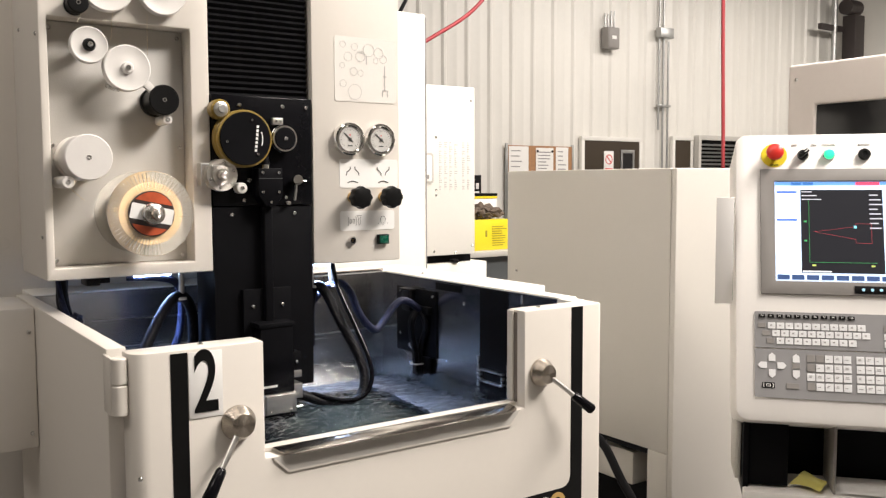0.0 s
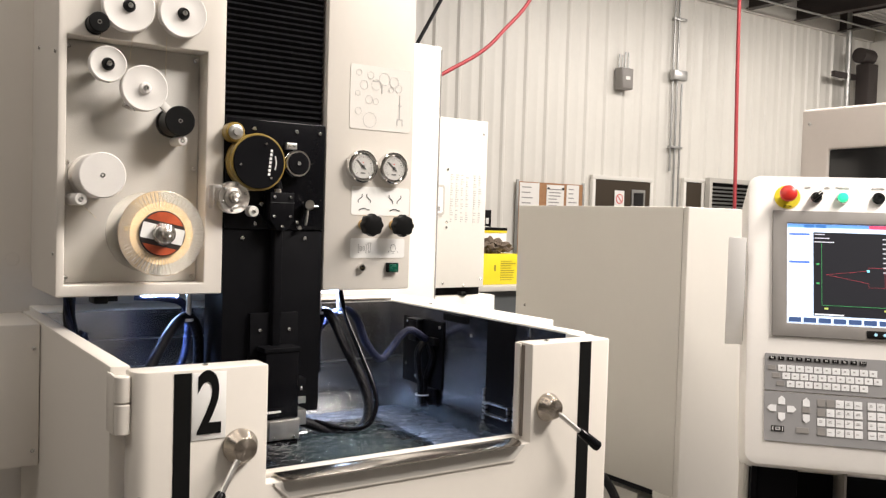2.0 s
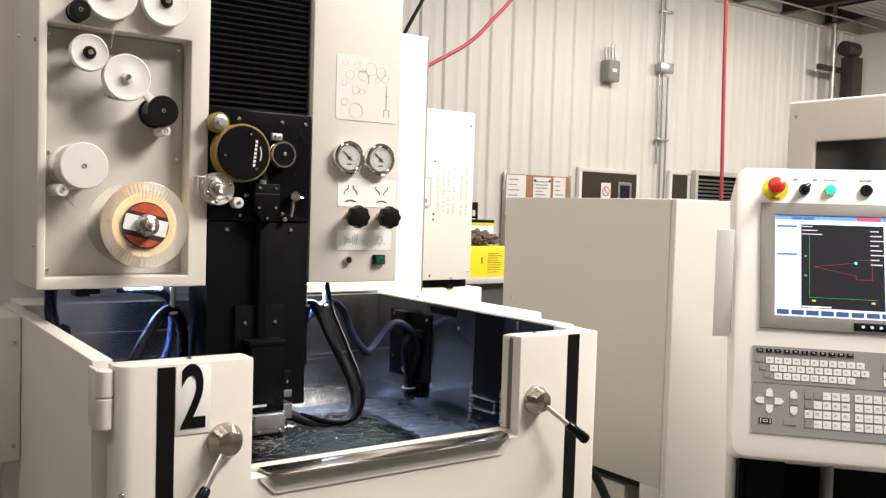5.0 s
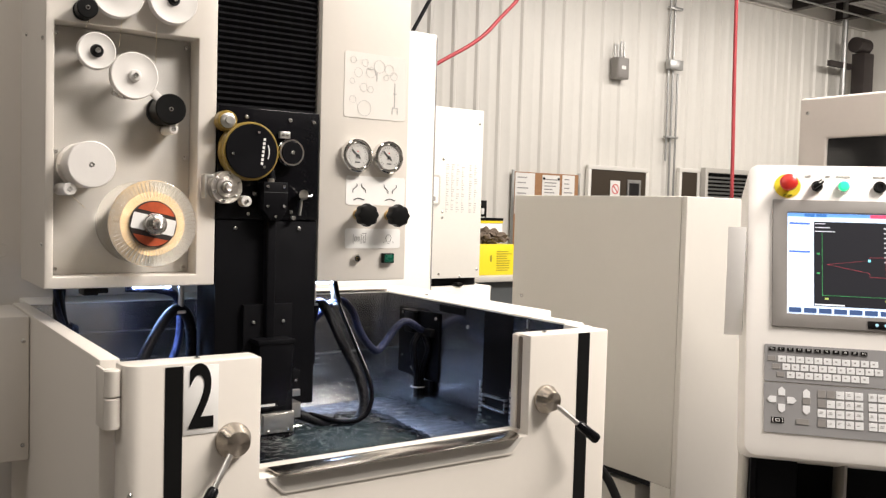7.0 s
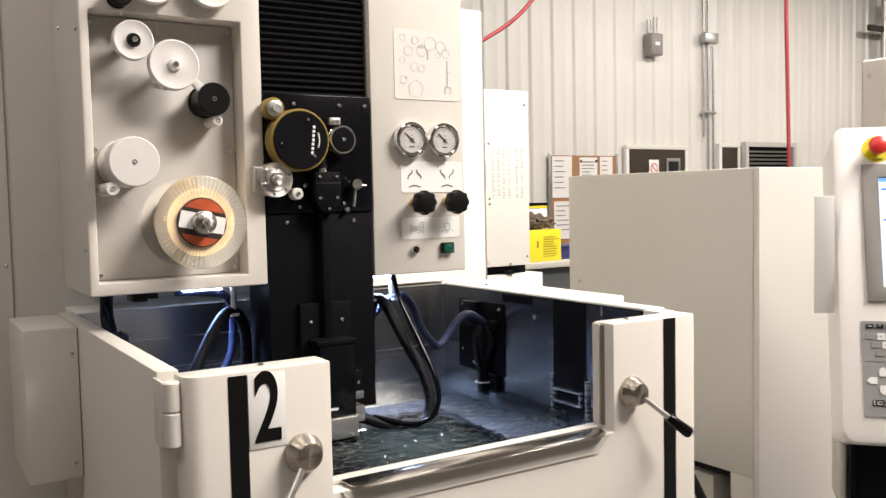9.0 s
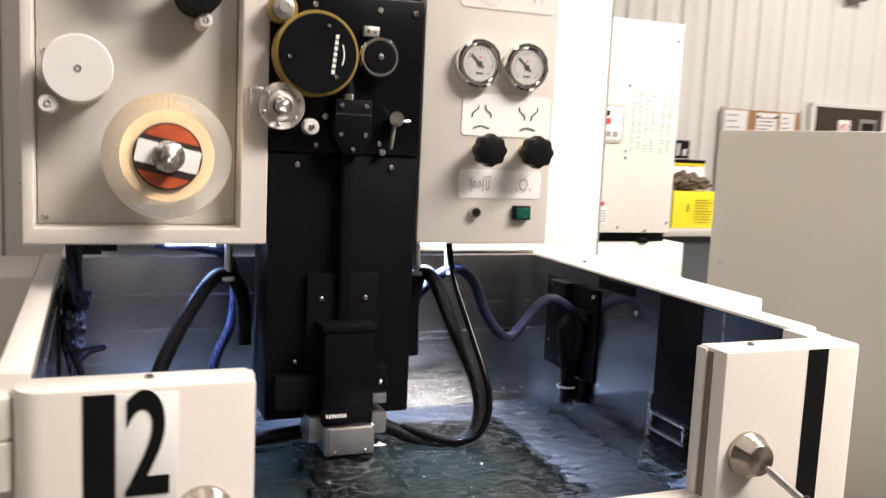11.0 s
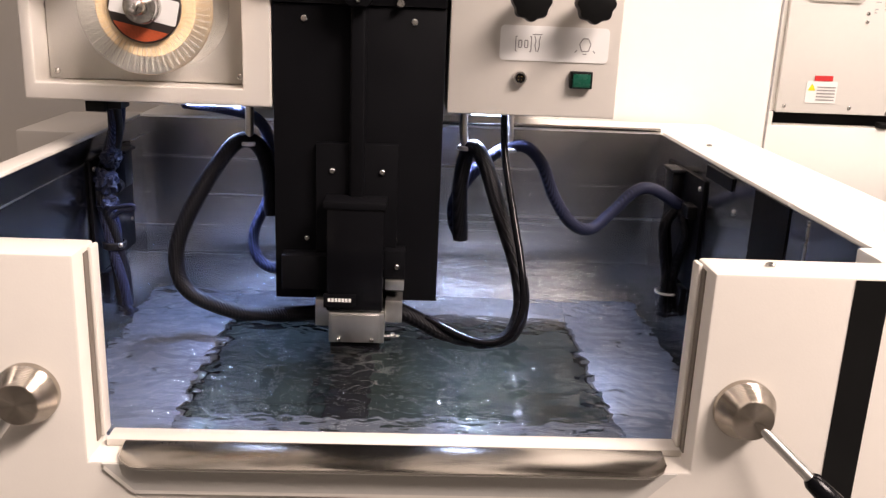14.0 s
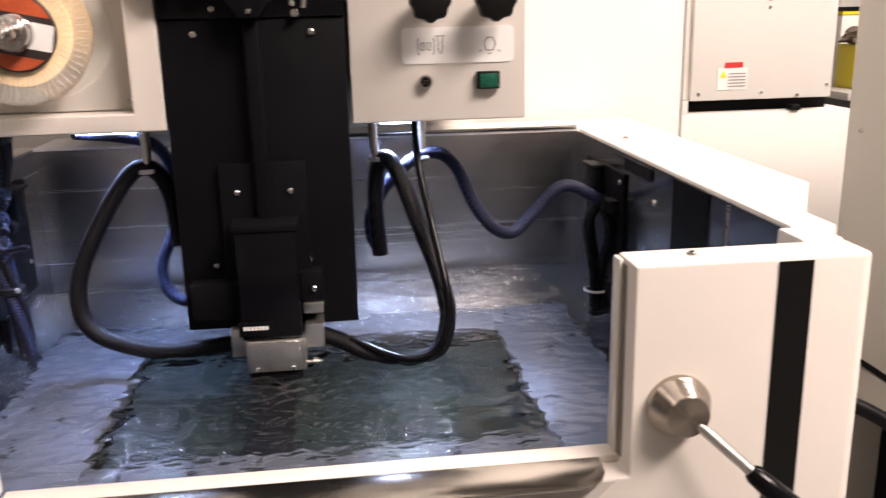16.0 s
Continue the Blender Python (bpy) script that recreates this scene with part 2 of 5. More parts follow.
def lettering(text, at, size, mat, parent, local=True, name="lettering", depth=0.0004, turn=0.0, align="CENTER", bold=0.0):
    """Raised print facing -y, centred on `at`."""
    cu = bpy.data.curves.new(name, "FONT")
    cu.offset = bold
    cu.body, cu.size, cu.extrude, cu.align_x, cu.align_y = text, size, depth, align, "CENTER"
    tmp = new(name, cu)
    me = bpy.data.meshes.new_from_object(tmp.evaluated_get(bpy.context.evaluated_depsgraph_get()))
    bpy.data.objects.remove(tmp)
    bpy.data.curves.remove(cu)
    bm = bmesh.new()
    bm.from_mesh(me)
    bpy.data.meshes.remove(me)
    bm.transform(Matrix.Translation(at) @ pose(0, 0, 0, 90, 0, 0) @ pose(0, 0, 0, 0, 0, turn))
    return part(name, bm, mat, parent, smooth=False, local=local)


def turned(name, colour, cx=0.0, cz=0.0, rough=0.2):
    """Lathe-turned metal: fine grooves in rings about the y axis through (cx, cz) of the thing."""
    m = material(name, colour, rough, 1.0, var=0.1, scale=30)
    n, l = m.node_tree.nodes, m.node_tree.links
    co, mp, wv, bp = n.new("ShaderNodeTexCoord"), n.new("ShaderNodeMapping"), n.new("ShaderNodeTexWave"), n.new("ShaderNodeBump")
    mp.inputs["Location"].default_value = (-cx, 0, -cz)
    wv.wave_type, wv.rings_direction = "RINGS", "Y"
    wv.inputs["Scale"].default_value, wv.inputs["Distortion"].default_value = 430, 0.3
    bp.inputs["Strength"].default_value, bp.inputs["Distance"].default_value = 0.8, 0.0002
    l.new(co.outputs["Object"], mp.inputs["Vector"])
    l.new(mp.outputs["Vector"], wv.inputs["Vector"])
    l.new(wv.outputs["Fac"], bp.inputs["Height"])
    l.new(bp.outputs["Normal"], n["Principled BSDF"].inputs["Normal"])
    return m




# ---- the workshop ----
floor = setting("floor", box(-7, 13, -7, 6.2, -0.2, 0), CONCRETE, "grey sealed concrete workshop floor", "floor")

bm = bmesh.new()
RIB, X0, X1 = 0.305, -7.0, 12.2
outline, x = [], X0
while x < X1:
    outline += [(x, 0.0), (x + 0.085, 0.0), (x + 0.10, -0.006), (x + 0.125, -0.006), (x + 0.14, 0.0), (x + 0.215, 0.0), (x + 0.24, -0.022), (x + 0.265, -0.022), (x + 0.29, 0.0)]
    x += RIB
outline.append((X1, 0.0))
lo = [bm.verts.new((u, 5.85 + v, 0)) for u, v in outline]
hi = [bm.verts.new((u, 5.85 + v, 4.75)) for u, v in outline]
back_lo, back_hi = [[bm.verts.new((u, 6.0, z)) for u in (X0, X1)] for z in (0, 4.75)]
for i in range(len(lo) - 1):
    bm.faces.new([lo[i], lo[i + 1], hi[i + 1], hi[i]])
bm.faces.new([back_lo[0], back_lo[1], back_hi[1], back_hi[0]])
wall_far = setting("wall_north", bm, WALL_P, "off-white ribbed sheet metal workshop wall", "wall")
setting("wall_east", box(12.2, 12.35, -7, 6.0, 0, 4.75), PAINT_W, "plain off-white end wall", "wall")
setting("wall_west", box(-7.15, -7, -7, 6.0, 0, 4.75), PAINT_W, "plain off-white end wall", "wall")
setting("wall_south", box(-7, 12.2, -7.15, -7, 0, 4.75), PAINT_W, "plain off-white workshop wall", "wall")
bm = bmesh.new()
outline, y = [], -7.0
while y < 6.0:
    outline += [(y, 0.0), (y + 0.09, 0.0), (y + 0.11, 0.04), (y + 0.19, 0.04)]
    y += 0.21
a = [bm.verts.new((-7, v, 4.76 + w)) for v, w in outline]
b = [bm.verts.new((12.3, v, 4.76 + w)) for v, w in outline]
for i in range(len(a) - 1):
    bm.faces.new([a[i], a[i + 1], b[i + 1], b[i]])
setting("ceiling", bm, DECK, "ribbed metal roof deck", "ceiling")
for k in range(18):
    x = -5.55 + 1.05 * k
    bm = box(x - 0.06, x + 0.06, -7, 5.76, 4.42, 4.434)
    box(x - 0.005, x + 0.005, -7, 5.76, 4.434, 4.70, bm=bm)
    box(x - 0.06, x + 0.06, -7, 5.76, 4.70, 4.714, bm=bm)
    setting("roof_beam", bm, BEAM, "dark brown steel roof beam", "beam")
bm = box(-7, 12.2, 5.77, 5.828, 4.40, 4.75)
setting("trim_eave", bm, PAINT_W, "flat off-white strip where wall meets roof", "trim")
bm = box(10.3, 12.2, 3.4, 5.0, 4.395, 4.40)
for k in range(16):
    box(10.3, 12.2, 3.4 + 0.1 * k, 3.42 + 0.1 * k, 4.38, 4.394, bm=bm)
setting("roof_screen", bm, DECK, "light slatted metal screen hung under the beams", "screen")


def far_door(name, x0, x1, label, drop=0.0):
    fr = setting(name, box(x0, x0 + 0.05, 5.78, 5.83, 0, 2.1 - drop, 0.004), PAINT_W, label, "door")
    part("door_frame", box(x1 - 0.05, x1, 5.78, 5.83, 0, 2.1 - drop, 0.004), PAINT_W, fr)
    part("door_frame", box(x0, x1, 5.78, 5.83, 2.1 - drop, 2.15 - drop, 0.004), PAINT_W, fr)
    part("door_leaf", box(x0 + 0.05, x1 - 0.05, 5.79, 5.825, 0.01, 2.1 - drop, 0.003), DOOR_BR, fr, "dark brown painted door leaf")
    return fr


d1 = far_door("door_1", 6.45, 7.475, "closed dark brown door in a white frame", 0.06)
part("window_frame", tray(7.10, 7.33, 1.31, 1.94, 7.13, 7.30, 1.35, 1.90, 5.775, 5.79, 0.01, 0.002), GALV, d1, "grey narrow vision frame")
part("pane", box(7.131, 7.299, 5.781, 5.784, 1.351, 1.899), DARKGL, d1, "dark glass pane")
d2 = far_door("door_2", 8.03, 8.43, "closed dark brown door in a white frame", 0.02)

sign = thing("no_smoking_sign", (6.895, 5.76, 1.85), "white no-smoking sign with red ring on the brown door", "sign")
part("plate", box(6.815, 6.975, 5.780, 5.786, 1.66, 1.92, 0.002), LABEL, sign)
RED = material("red_print", (0.6, 0.03, 0.03), 0.5, var=0.05)
bm = bmesh.new()
for i in range(24):
    a0, a1 = 2 * math.pi * i / 24, 2 * math.pi * (i + 1) / 24
    v = [bm.verts.new((6.895 + r * math.cos(t), 5.7785, 1.82 + r * math.sin(t))) for r, t in ((0.048, a0), (0.06, a0), (0.06, a1), (0.048, a1))]
    bm.faces.new(v)
v = [bm.verts.new((6.895 + a, 5.7785, 1.82 + b)) for a, b in ((-0.04, 0.03), (-0.03, 0.04), (0.04, -0.03), (0.03, -0.04))]
bm.faces.new(v)
part("ring", bm, RED, sign, "red prohibition ring", smooth=False)
part("text_bar", box(6.835, 6.955, 5.777, 5.779, 1.69, 1.715), RED, sign)

louver = thing("louvered_unit", (9.2, 5.75, 0), "grey louvered ventilation unit standing by the far wall", "air unit")
part("housing", tray(8.435, 9.45, 0.0, 2.15, 8.49, 9.39, 0.4, 2.09, 5.70, 5.78, 0.06), PAINT_G, louver)
part("backing", box(8.491, 9.389, 5.755, 5.7595, 0.401, 2.089), BLACK, louver)
for i in range(33):
    bm = box(8.495, 9.385, 5.712, 5.748, -0.003, 0.003)
    bm.transform(Matrix.Translation((0, 5.73, 0)) @ pose(0, 0, 0, 38) @ Matrix.Translation((0, -5.73, 0)))
    bm.transform(Matrix.Translation((0, 0, 0.43 + i * 0.05)))
    part("slat", bm, GALV, louver)

# notice board with its sheets
board = thing("notice_board", (5.95, 5.8, 1.0), "cork notice board pinned with white sheets on the ribbed wall", "notice board")
part("cork", box(5.47, 6.42, 5.80, 5.815, 0.95, 1.96), CORK, board)
part("frame", box(5.44, 5.47, 5.795, 5.818, 0.93, 1.98, 0.003), GALV, board)
part("frame", box(6.42, 6.45, 5.795, 5.818, 0.93, 1.98, 0.003), GALV, board)
random.seed(4)
for x0, x1, z0, z1 in ((5.48, 5.76, 1.5, 1.95), (5.87, 6.13, 1.62, 1.94), (6.17, 6.36, 1.55, 1.95), (5.50, 5.76, 1.05, 1.46), (5.80, 6.10, 1.1, 1.55), (6.14, 6.38, 1.0, 1.5)):
    sh = part("sheet", box(x0, x1, 5.794, 5.797, z0, z1), PAPER, board, "white printed sheet")
    bm = bmesh.new()
    for k in range(6):
        zz = z1 - 0.05 - k * (z1 - z0 - 0.1) / 6
        box(x0 + 0.03, x0 + 0.03 + (x1 - x0 - 0.06) * random.uniform(0.5, 1), 5.792, 5.7935, zz - 0.006, zz + 0.006, bm=bm)
    part("text_bars", bm, INK_G, sh)
for x in (5.89, 6.11):
    part("magnet", cyl((x, 5.793, 1.9), "-y", 0.014, 0.008, 12), VINYL, board)

# electrical bits on the far wall
sw = thing("disconnect_switch", (7.1, 5.78, 3.18), "grey electrical disconnect box with conduits on the wall", "switch box")
part("box", box(7.0, 7.19, 5.70, 5.82, 3.12, 3.37, 0.01), GREYPL, sw)
part("cover", box(7.01, 7.18, 5.692, 5.699, 3.13, 3.36, 0.002), GREYPL, sw)
part("handle", box(7.19, 7.21, 5.72, 5.75, 3.19, 3.33, 0.004), VINYL, sw)
part("label", box(7.06, 7.13, 5.689, 5.6918, 3.23, 3.27), LABEL, sw)
for x in (7.02, 7.07, 7.12, 7.17):
    part("conduit", cyl((x, 5.77, 3.37), "z", 0.010, 0.16 if x < 7.1 else 0.2, 12), GALV, sw)
cond = thing("wall_conduit", (8.02, 5.78, 0), "pair of galvanised conduits with a junction box on the wall", "conduit")
for x in (7.95, 8.03, 8.12):
    part("pipe", cyl((x, 5.79, 0.0 if x > 8 else 2.2), "z", 0.013, 4.6 if x < 8.1 else 3.3, 14), GALV, cond)
part("junction_box", box(7.90, 8.14, 5.72, 5.80, 3.335, 3.455, 0.006), GALV, cond)
for z in (2.5, 4.1):
    part("clamp", box(7.92, 8.15, 5.765, 5.81, z - 0.015, z + 0.015, 0.003), GALV, cond)
for o, dx in ((sw, -0.22), (cond, -0.19), (board, -0.11)):
    o.location.x += dx
pipe = thing("standing_pipe", (11.4, 5.6, 0), "galvanised downpipe and dark bracket in the far corner", "pipe")
part("pipe", cyl((11.25, 5.6, 0), "z", 0.04, 4.7, 16), GALV, pipe)
part("post", box(11.45, 11.7, 5.4, 5.6, 0, 3.95, 0.01), BEAM, pipe, "dark brown steel post")
part("bracket", box(10.9, 11.45, 5.58, 5.64, 3.72, 3.80, 0.004), BEAM, pipe)
part("motor", cyl((11.65, 5.5, 4.06), "-x", 0.11, 0.3, 20), BEAM, pipe)
fp = thing("sprinkler_pipe", (10, 5.2, 4.4), "thin white pipe run hanging under the roof", "pipe")
part("pipe", tube([(7.0, 5.3, 4.405), (12.19, 5.3, 4.405)], 0.014, 10, smooth=False), GALV, fp)
part("pipe", tube([(8.5, 4.2, 4.408), (12.19, 4.2, 4.408)], 0.011, 8), GALV, fp)

rh = thing("red_air_hose", (2.82, 0.97, 4.4), "red air hose hanging straight down from the roof", "hose")
part("hose", tube([(2.755, 0.97, 4.75), (2.76, 0.97, 3.4), (2.768, 0.967, 2.4), (2.79, 0.965, 1.6), (2.795, 0.965, 0.7)], 0.0088, 12), RED_H, rh)
part("coupling", cyl((2.795, 0.965, 0.62), "z", 0.016, 0.09, 12), BRASS, rh)
rh2 = thing("red_air_hose", (2.1, 2.5, 2.3), "red air hose sagging from the roof towards the machine", "hose")
part("hose", tube([(1.55, 2.5, 2.10), (1.85, 2.5, 2.25), (2.12, 2.5, 2.385), (2.5, 2.5, 2.65), (2.85, 2.5, 3.2), (3.0, 2.5, 4.75)], 0.0115, 12), RED_H, rh2)
bc = thing("black_drop_cable", (2.0, 2.2, 2.4), "black power cable dropping from the roof", "cable")
part("cable", tube([(1.38, 2.0, 2.0), (1.57, 2.0, 2.35), (1.74, 2.0, 2.65), (2.1, 2.0, 3.3), (2.3, 2.0, 4.75)], 0.0095, 10), RUBBER, bc)

# large beige machine beyond
bigm = thing("machining_center", (3.3, -0.2, 0), "large beige enclosed machine with a dark window", "machine")
part("enclosure", tray(-0.535, 1.9, 0.0, 2.05, -0.405, 0.75, 1.15, 1.875, 0, 1.4, 0.02, 0.012), BEIGE, bigm, local=True)
part("window", box(-0.403, 0.748, 0.012, 0.017, 1.152, 1.873), DARKGL, bigm, "dark viewing window", local=True)
bigm.matrix_world = pose(2.66, 0.0, 0, 0, 0, -90)
screw((-0.495, 0, 1.985), "-y", bigm, 0.008, local=True)
screw((-0.495, 0, 0.4), "-y", bigm, 0.008, local=True)

# ---- grey cabinet beside the tank ----
gen = thing("generator_cabinet", (1.6, 0.27, 0), "plain grey sheet steel electrical cabinet", "cabinet")
BX = 1.20
part("side_panel", box(BX, BX + 0.02, -0.0848, 0.655, 0.757, 1.59, 0.004), PAINT_G, gen, "grey sheet steel side panel")
part("front_panel", box(BX, 2.05, -0.105, -0.085, 0.08, 1.59, 0.004), PAINT_G, gen, "plain grey sheet steel front panel")
part("corner_post", box(BX, BX + 0.0199, -0.0848, -0.010, 0.08, 0.757, 0.002), PAINT_G, gen)
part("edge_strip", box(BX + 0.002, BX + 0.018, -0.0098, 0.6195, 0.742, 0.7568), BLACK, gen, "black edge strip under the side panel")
# added black back and floor sheets keep the open base as dark as deep shade
part("base_shade_back", box(BX + 0.15, BX + 0.16, -0.084, 0.634, 0.081, 0.756), BLACK, gen, "black sheet added for the deep shade in the open base")
part("base_shade_floor", box(BX + 0.021, BX + 0.149, -0.084, 0.634, 0.0805, 0.09), BLACK, gen)
part("corner_post", box(BX, BX + 0.02, 0.62, 0.655, 0.08, 0.757, 0.002), PAINT_G, gen)
part("back_panel", box(BX + 0.02, 2.05, 0.635, 0.655, 0.08, 1.59, 0.003), PAINT_G, gen)
part("end_panel", box(2.05, 2.07, -0.105, 0.655, 0.08, 1.59, 0.003), PAINT_G, gen)
part("top", box(BX + 0.02, 2.05, -0.085, 0.635, 1.57, 1.59, 0.002), PAINT_G, gen)
part("plinth", box(BX + 0.03, 2.04, -0.07, 0.62, 0.0, 0.08, 0.002), BLACK, gen)
part("inner_unit", box(BX + 0.03, BX + 0.1495, 0.075, 0.6, 0.615, 0.72, 0.006), PAINT_G, gen, "pale painted duct inside the open base")
for y, z in ((0.602, 1.243), (0.602, 0.80)):
    screw((BX, y, z), "-x", gen, 0.006)
hose = thing("black_drain_hose", (1.08, -0.3, 0.0), "black flexible hose running from tank to cabinet", "hose")
part("hose", tube([(0.668, 0.05, 0.95), (0.78, 0.02, 0.94), (0.88, -0.02, 0.905), (0.945, -0.07, 0.842), (0.965, -0.125, 0.75), (0.985, -0.20, 0.62), (1.02, -0.28, 0.3), (1.08, -0.30, 0.02)], 0.0120, 14), RUBBER, hose)

# ---- filter and chiller cabinet behind ----
fil = thing("chiller_cabinet", (1.2, 1.4, 0), "white cabinet with a small display, above a dark gap", "cabinet")
part("upper_body", box(0.86, 1.38, 1.075, 1.7, 1.27, 1.915, 0.004), PAINT_W, fil)
part("door", box(1.00, 1.385, 1.06, 1.0745, 1.268, 1.917, 0.003), PAINT_W, fil)
part("gap_recess", box(0.9945, 1.40, 1.11, 1.69, 1.235, 1.27), BLACK, fil)
part("gap_post", box(0.86, 0.9945, 1.06, 1.69, 1.2352, 1.2698), PAINT_W, fil)
part("lower_body", box(0.86, 1.445, 1.06, 1.72, 0.1836, 1.235, 0.004), PAINT_W, fil)
part("base", box(0.9, 1.42, 1.1, 1.7, 0.1384, 0.1836), BLACK, fil)
pan = part("display_panel", prism(rounded(1.043, 1.185, 1.545, 1.66, 0.012), 1.054, 1.0598), PAINT_G, fil, "grey framed controller display")
part("display_face", prism(rounded(1.052, 1.176, 1.553, 1.652, 0.008), 1.0515, 1.0538), LABEL, pan)
part("display", box(1.10, 1.135, 1.0495, 1.0513, 1.60, 1.617), RED, pan, "red digit display")
part("display", box(1.10, 1.13, 1.0495, 1.0513, 1.625, 1.64), VINYL, pan)
for k in range(4):
    part("button", box(1.075 + k * 0.024, 1.09 + k * 0.024, 1.0495, 1.0513, 1.562, 1.578), INK_G, pan)
part("small_label", box(1.062, 1.092, 1.0575, 1.0597, 1.675, 1.69), material("green_label", (0.02, 0.12, 0.07), 0.5), fil)
tag = part("warning_label", box(1.07, 1.15, 1.0575, 1.0597, 1.295, 1.35), LABEL, fil, "white and red warning label")
part("red_band", box(1.088, 1.135, 1.0560, 1.0573, 1.351, 1.364), RED, tag)
bm = bmesh.new()
bm.faces.new([bm.verts.new(p) for p in ((1.074, 1.0568, 1.326), (1.094, 1.0568, 1.326), (1.084, 1.0568, 1.344))])
part("warning_triangle", bm, YELLOW, tag, "yellow warning triangle", smooth=False)
bm = bmesh.new()
for k in range(5):
    box(1.098, 1.145, 1.0562, 1.0573, 1.302 + k * 0.008, 1.305 + k * 0.008, bm=bm)
part("text_bars", bm, INK_G, tag)
bm = bmesh.new()
random.seed(9)
for col in range(6):
    for k in range(22):
        if random.random() < 0.75:
            x0 = 1.215 + col * 0.024 + (0.012 if col > 3 else 0)
            z = 1.70 - k * 0.0085
            box(x0, x0 + random.uniform(0.006, 0.014), 1.0585, 1.0597, z, z + 0.003, bm=bm)
part("printed_table", bm, INK_L, fil, "faint grey printed table of small text", kind="stuff")
for x, z in ((1.365, 1.865), (1.37, 1.30), (1.19, 1.285), (1.02, 1.285), (1.02, 1.865), (1.29, 1.275), (1.2, 1.52), (1.2, 1.50), (1.2, 1.72)):
    screw((x, 1.06, z), "-y", fil, 0.005)
part("clip", box(1.275, 1.30, 1.05, 1.08, 1.236, 1.25, 0.003), VINYL, fil)
for o in fil.children_recursive:
    o.data.transform(Matrix.Translation((0, 0, 1.5185)) @ Matrix.Diagonal((1.10, 1.10, 1.10, 1)) @ Matrix.Translation((0.0, 0.0, -1.5185)))
fil.location = (1.2 * 1.10, 1.28 + 0.34 * 1.10, 0)

# ---- bench with boxes ----
bench = thing("work_bench", (2.7, 2.4, 0), "dark steel bench with a grey top", "bench")
part("benchtop", box(2.02, 3.6, 2.0, 2.75, 1.145, 1.175, 0.004), PAINT_G, bench)
part("cabinet", box(2.06, 3.56, 2.05, 2.7, 0.0, 1.145, 0.004), material("slate_cabinet_paint", (0.07, 0.078, 0.082), 0.5, var=0.1, scale=4), bench)
yb = thing("yellow_carton", (2.29, 2.2, 1.175), "bright yellow printed carton on the bench", "carton")
part("carton_body", box(2.17, 2.412, 2.08, 2.27, 1.1755, 1.345, 0.002), YELLOW, yb)
bm = bmesh.new()
random.seed(3)
for k in range(9):
    box(2.29, 2.29 + random.uniform(0.07, 0.11), 2.0775, 2.0797, 1.20 + k * 0.013, 1.2035 + k * 0.013, bm=bm)
box(2.245, 2.256, 2.0775, 2.0797, 1.25, 1.285, bm=bm)
part("text_bars", bm, material("olive_ink", (0.30, 0.26, 0.03), 0.6), yb)
wb = thing("white_carton", (2.4, 2.45, 1.175), "white carton with a yellow and black band", "carton")
part("carton_body", box(2.22, 2.53, 2.34, 2.6, 1.1755, 1.455, 0.002), PAPER, wb)
part("yellow_band", box(2.219, 2.531, 2.338, 2.602, 1.457, 1.470), YELLOW, wb)
part("black_band", box(2.218, 2.532, 2.337, 2.603, 1.471, 1.487), VINYL, wb)
rag = thing("work_gloves", (2.29, 2.17, 1.346), "crumpled grey-brown work gloves lying on the carton", "gloves")
bm = bmesh.new()
bmesh.ops.create_icosphere(bm, subdivisions=5, radius=1)
for v in bm.verts:
    q = v.co.copy()
    k = 1 + 0.5 * noise.noise(q * 2.2) + 0.3 * noise.noise(q * 6)
    v.co = Vector((2.28 + q.x * 0.12 * k, 2.17 + q.y * 0.07 * k, 1.378 + max(-0.0325, q.z * 0.042 * k + 0.022 * noise.noise(q * 4))))
part("cloth", bm, material("work_cloth", (0.12, 0.09, 0.065), 0.85, var=0.5, scale=25), rag)
bb = thing("blue_bin", (2.5, 2.2, 1.175), "small dark blue plastic bin on the bench", "bin")
part("bin_body", tray(2.43, 2.62, 1.1755, 1.25, 2.44, 2.61, 1.185, 1.24, 2.12, 2.3, 0.01, 0.002), material("blue_plastic", (0.03, 0.03, 0.14), 0.5), bb)
for o in (yb, wb, rag, bb):
    o.location.x -= 0.05
sg = thing("restroom_sign", (4.91, 5.82, 1.4), "black door sign with plain white shapes on the far wall", "sign")
part("plate", box(4.82, 5.0, 5.812, 5.82, 1.41, 1.63, 0.003), VINYL, sg)
part("white_shape", box(4.855, 4.885, 5.808, 5.8115, 1.48, 1.60, 0.0015), LABEL, sg)
part("white_shape", box(4.925, 4.965, 5.808, 5.8115, 1.48, 1.545, 0.0015), LABEL, sg)
part("white_shape", box(4.85, 4.97, 5.808, 5.8115, 1.435, 1.455, 0.0015), LABEL, sg)


# ---- the wire-cutting machine: body behind ----
body = thing("machine_column", (0.0, 0.8, 0), "off-white painted main column of the wire-cutting machine", "machine body")
part("column_cover", box(-0.95, 0.357, 0.50, 1.3, 0.0, 2.6, 0.006), PAINT, body)
part("side_cover", box(0.3575, 0.77, 0.525, 1.2, 0.0, 2.07, 0.006), PAINT_W, body, "plain white side cover")
part("edge_seam", box(0.7672, 0.7700, 0.5232, 0.5249, 0.5, 2.06), INK_G, body)
part("column_seam", box(-0.505, -0.502, 0.498, 0.4998, 1.0, 2.3), INK_G, body)
part("knockout", lathe([(0.016, 0), (0.0165, 0.0006), (0.0150, 0.0012), (0.0145, 0.0004), (0, 0.0004)], (-0.44, 0.4999, 1.413), "-y", 24), PAINT, body)
